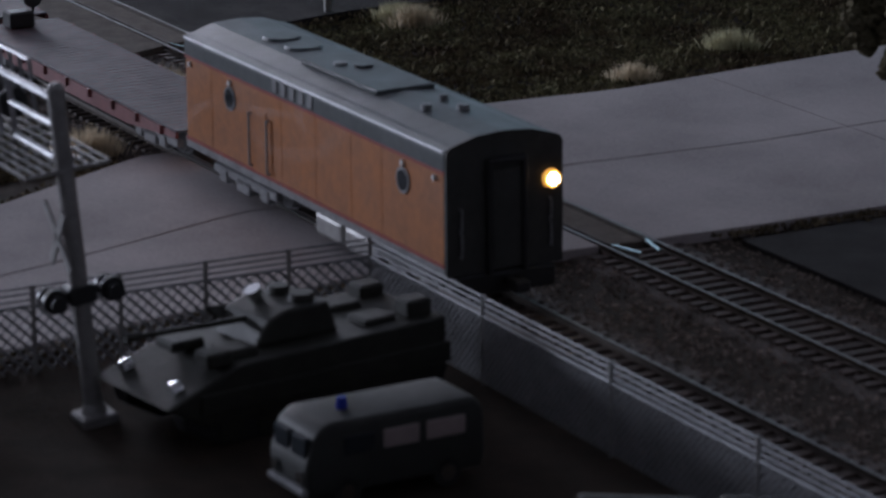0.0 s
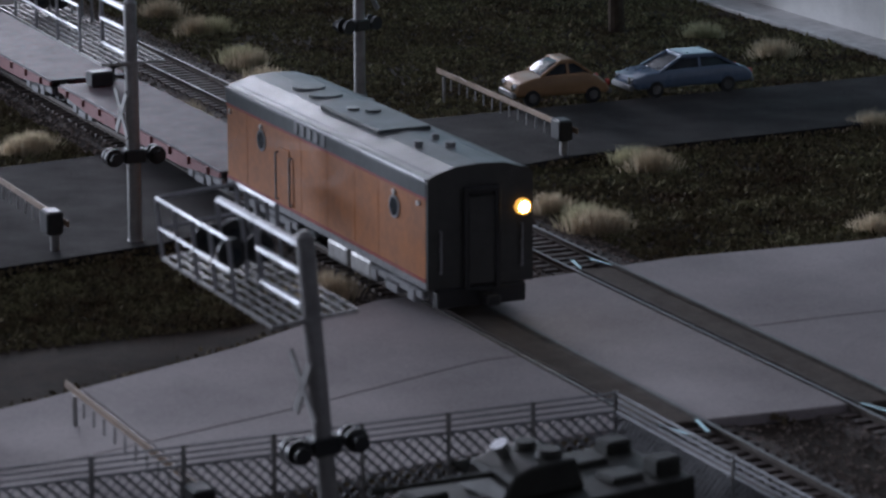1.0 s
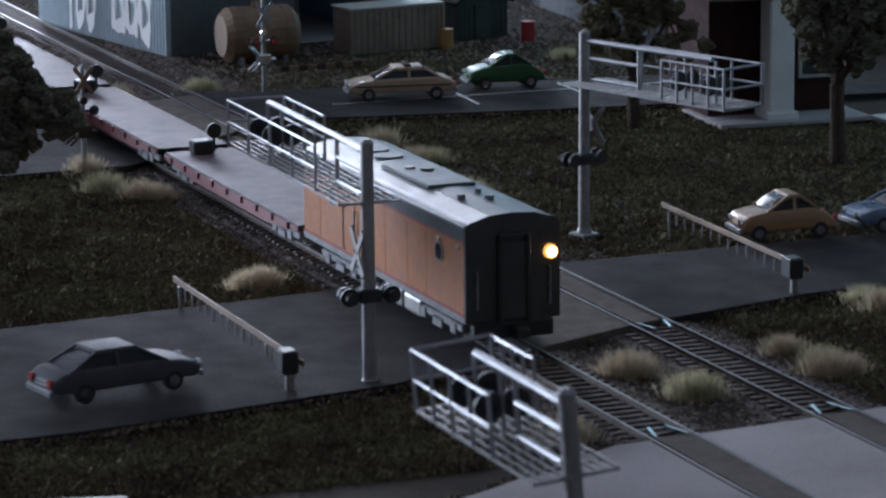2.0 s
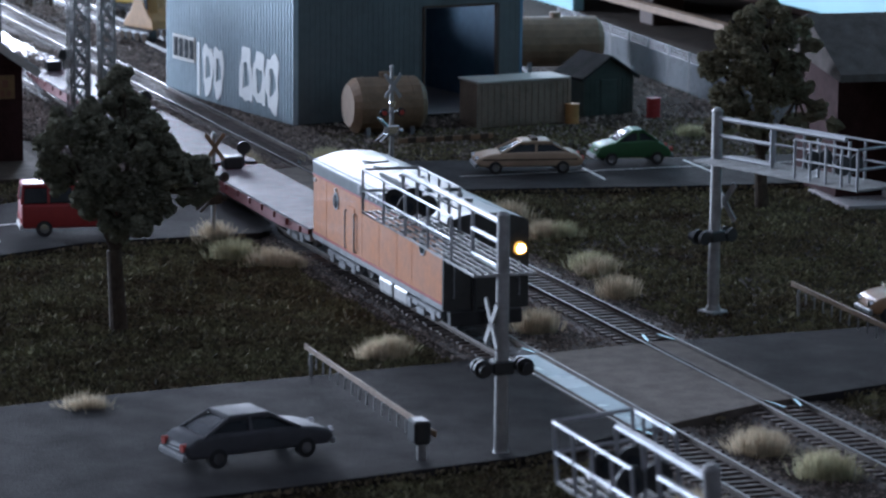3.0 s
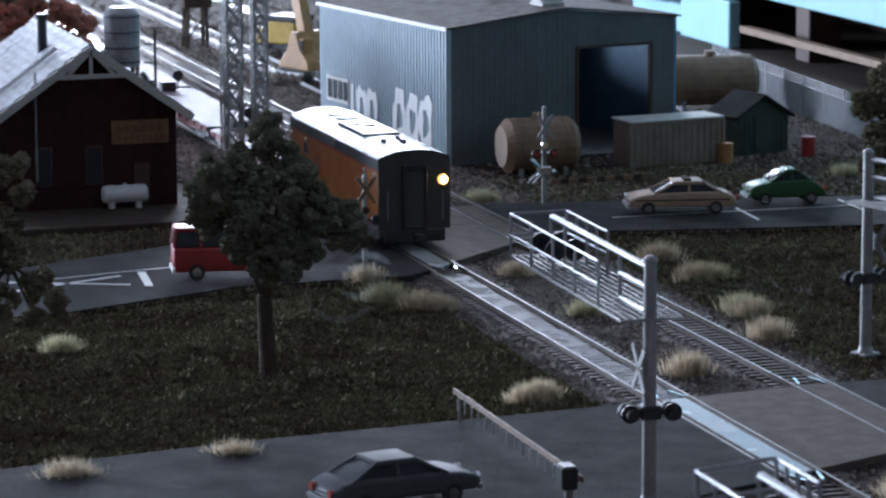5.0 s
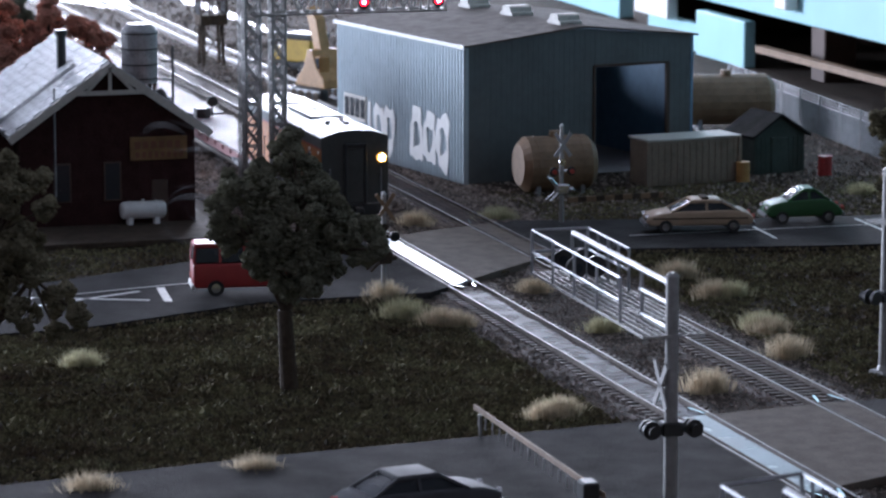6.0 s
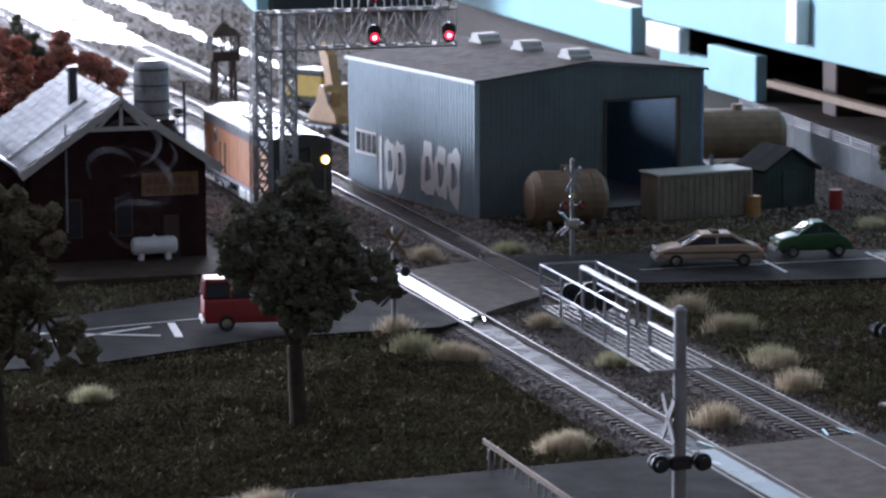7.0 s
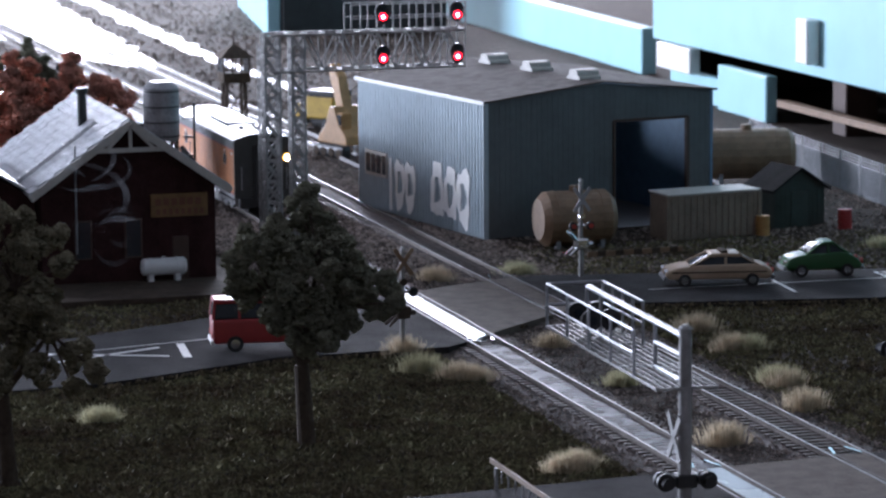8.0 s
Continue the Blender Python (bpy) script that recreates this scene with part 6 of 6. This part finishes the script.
for x in (-1440, -1090, -640, -240):
    b = B()
    box(b, x - 13, x + 13, 520, 546, -4, 41.5, 1.0)
    # only the post that looks lit keeps the plain timber colour
    solid("bench_post", b, M_DARKWOOD if x != -1090 else M_WOOD, at(0, 0), "brown timber post under the blue board", "post", "bench posts", "structure")
b = B()
bar(b, (-1150, 497, 16), (-300, 497, 19), 8, 5)
solid("brace_beam", b, M_TAN, at(0, 0), "pale level timber rail under the deck", "beam", kind="structure")
chain_fence(at(-1000, 412, -3, -4), 640, 26, 2.4, 40, 0.5, "pale wire fence along the edge of the works yard")


# ---- smoke ----


def wisp(seed, label):
    """A few thin curling sheets of smoke that drift together."""
    w = thing("smoke_wisp", at(0, 0), label, "smoke", "smoke wisps")
    rng = random.Random(seed)
    for k in range(4):
        b = B()
        r0, a0, span = rng.uniform(12, 30), rng.uniform(0, 6.28), rng.uniform(2.2, 4.2)
        cx, cz = rng.uniform(-18, 18), rng.uniform(-8, 14)
        rows = []
        n = 36
        for i in range(n + 1):
            a = a0 + span * i / n
            r = r0 * (1 + 0.25 * math.sin(2 * a + k))
            wide = rng.uniform(0.9, 1.1) * 3.4 * math.sin(math.pi * (i + 0.5) / (n + 1)) + 0.3
            p = Vector((math.cos(a) * r * 0.35 + 4 * math.sin(a * 1.7), cx + math.cos(a) * r, cz + math.sin(a) * r * 0.8))
            rows.append([b.verts.new(p + Vector((0.6 * j, math.cos(a) * wide * j * 0.5, math.sin(a) * wide * j * 0.5))) for j in (-1, -0.3, 0.3, 1)])
        for p, q in zip(rows, rows[1:]):
            for j in range(3):
                b.faces.new((p[j], p[j + 1], q[j + 1], q[j]))
        part("smoke_curl", b, M_SMOKE, w, smooth=True)
    return w


wisp_near = wisp(3, "thin curling wisp of white smoke beside the locomotive")
wisp_far = wisp(8, "thin curling wisp of white smoke before the station house")

# ---- what moves ----
TRAIN = ((0.0, 481.0), (0.5, 394.0), (1.0, 302.0), (1.5, 216.5), (2.0, 127.0), (3.5, -126.0), (4.0, -210.0), (4.5, -287.0), (5.0, -368.0), (6.5, -593.5), (7.0, -667.0), (7.5, -724.0), (8.0, -788.0))


def motions():
    walk(loco, [(t, at(x, TRACK_A)) for t, x in TRAIN])
    for car, back in ((flatcar_one, 192.0), (flatcar_two, 396.0), (flatcar_three, 600.0)):
        walk(car, [(t, at(x - back, TRACK_A)) for t, x in TRAIN])

    walk(wisp_near, [(0.0, at(420, -34, 44)), (1.5, at(152, -34, 46, 20)), (3.5, at(-150, -40, 36, 35)), (4.5, at(-150, -62, 18, 50)), (6.5, at(-470, -120, 34, 60)), (8.0, at(-480, -150, 40, 75))])
    walk(wisp_far, [(0.0, at(330, -30, 56, 90)), (1.5, at(130, -24, 52, 110)), (3.5, at(-215, -26, 46, 130)), (5.0, at(-420, -70, 50, 150)), (6.5, at(-485, -120, 58, 160)), (8.0, at(-500, -165, 64, 175))])


motions()
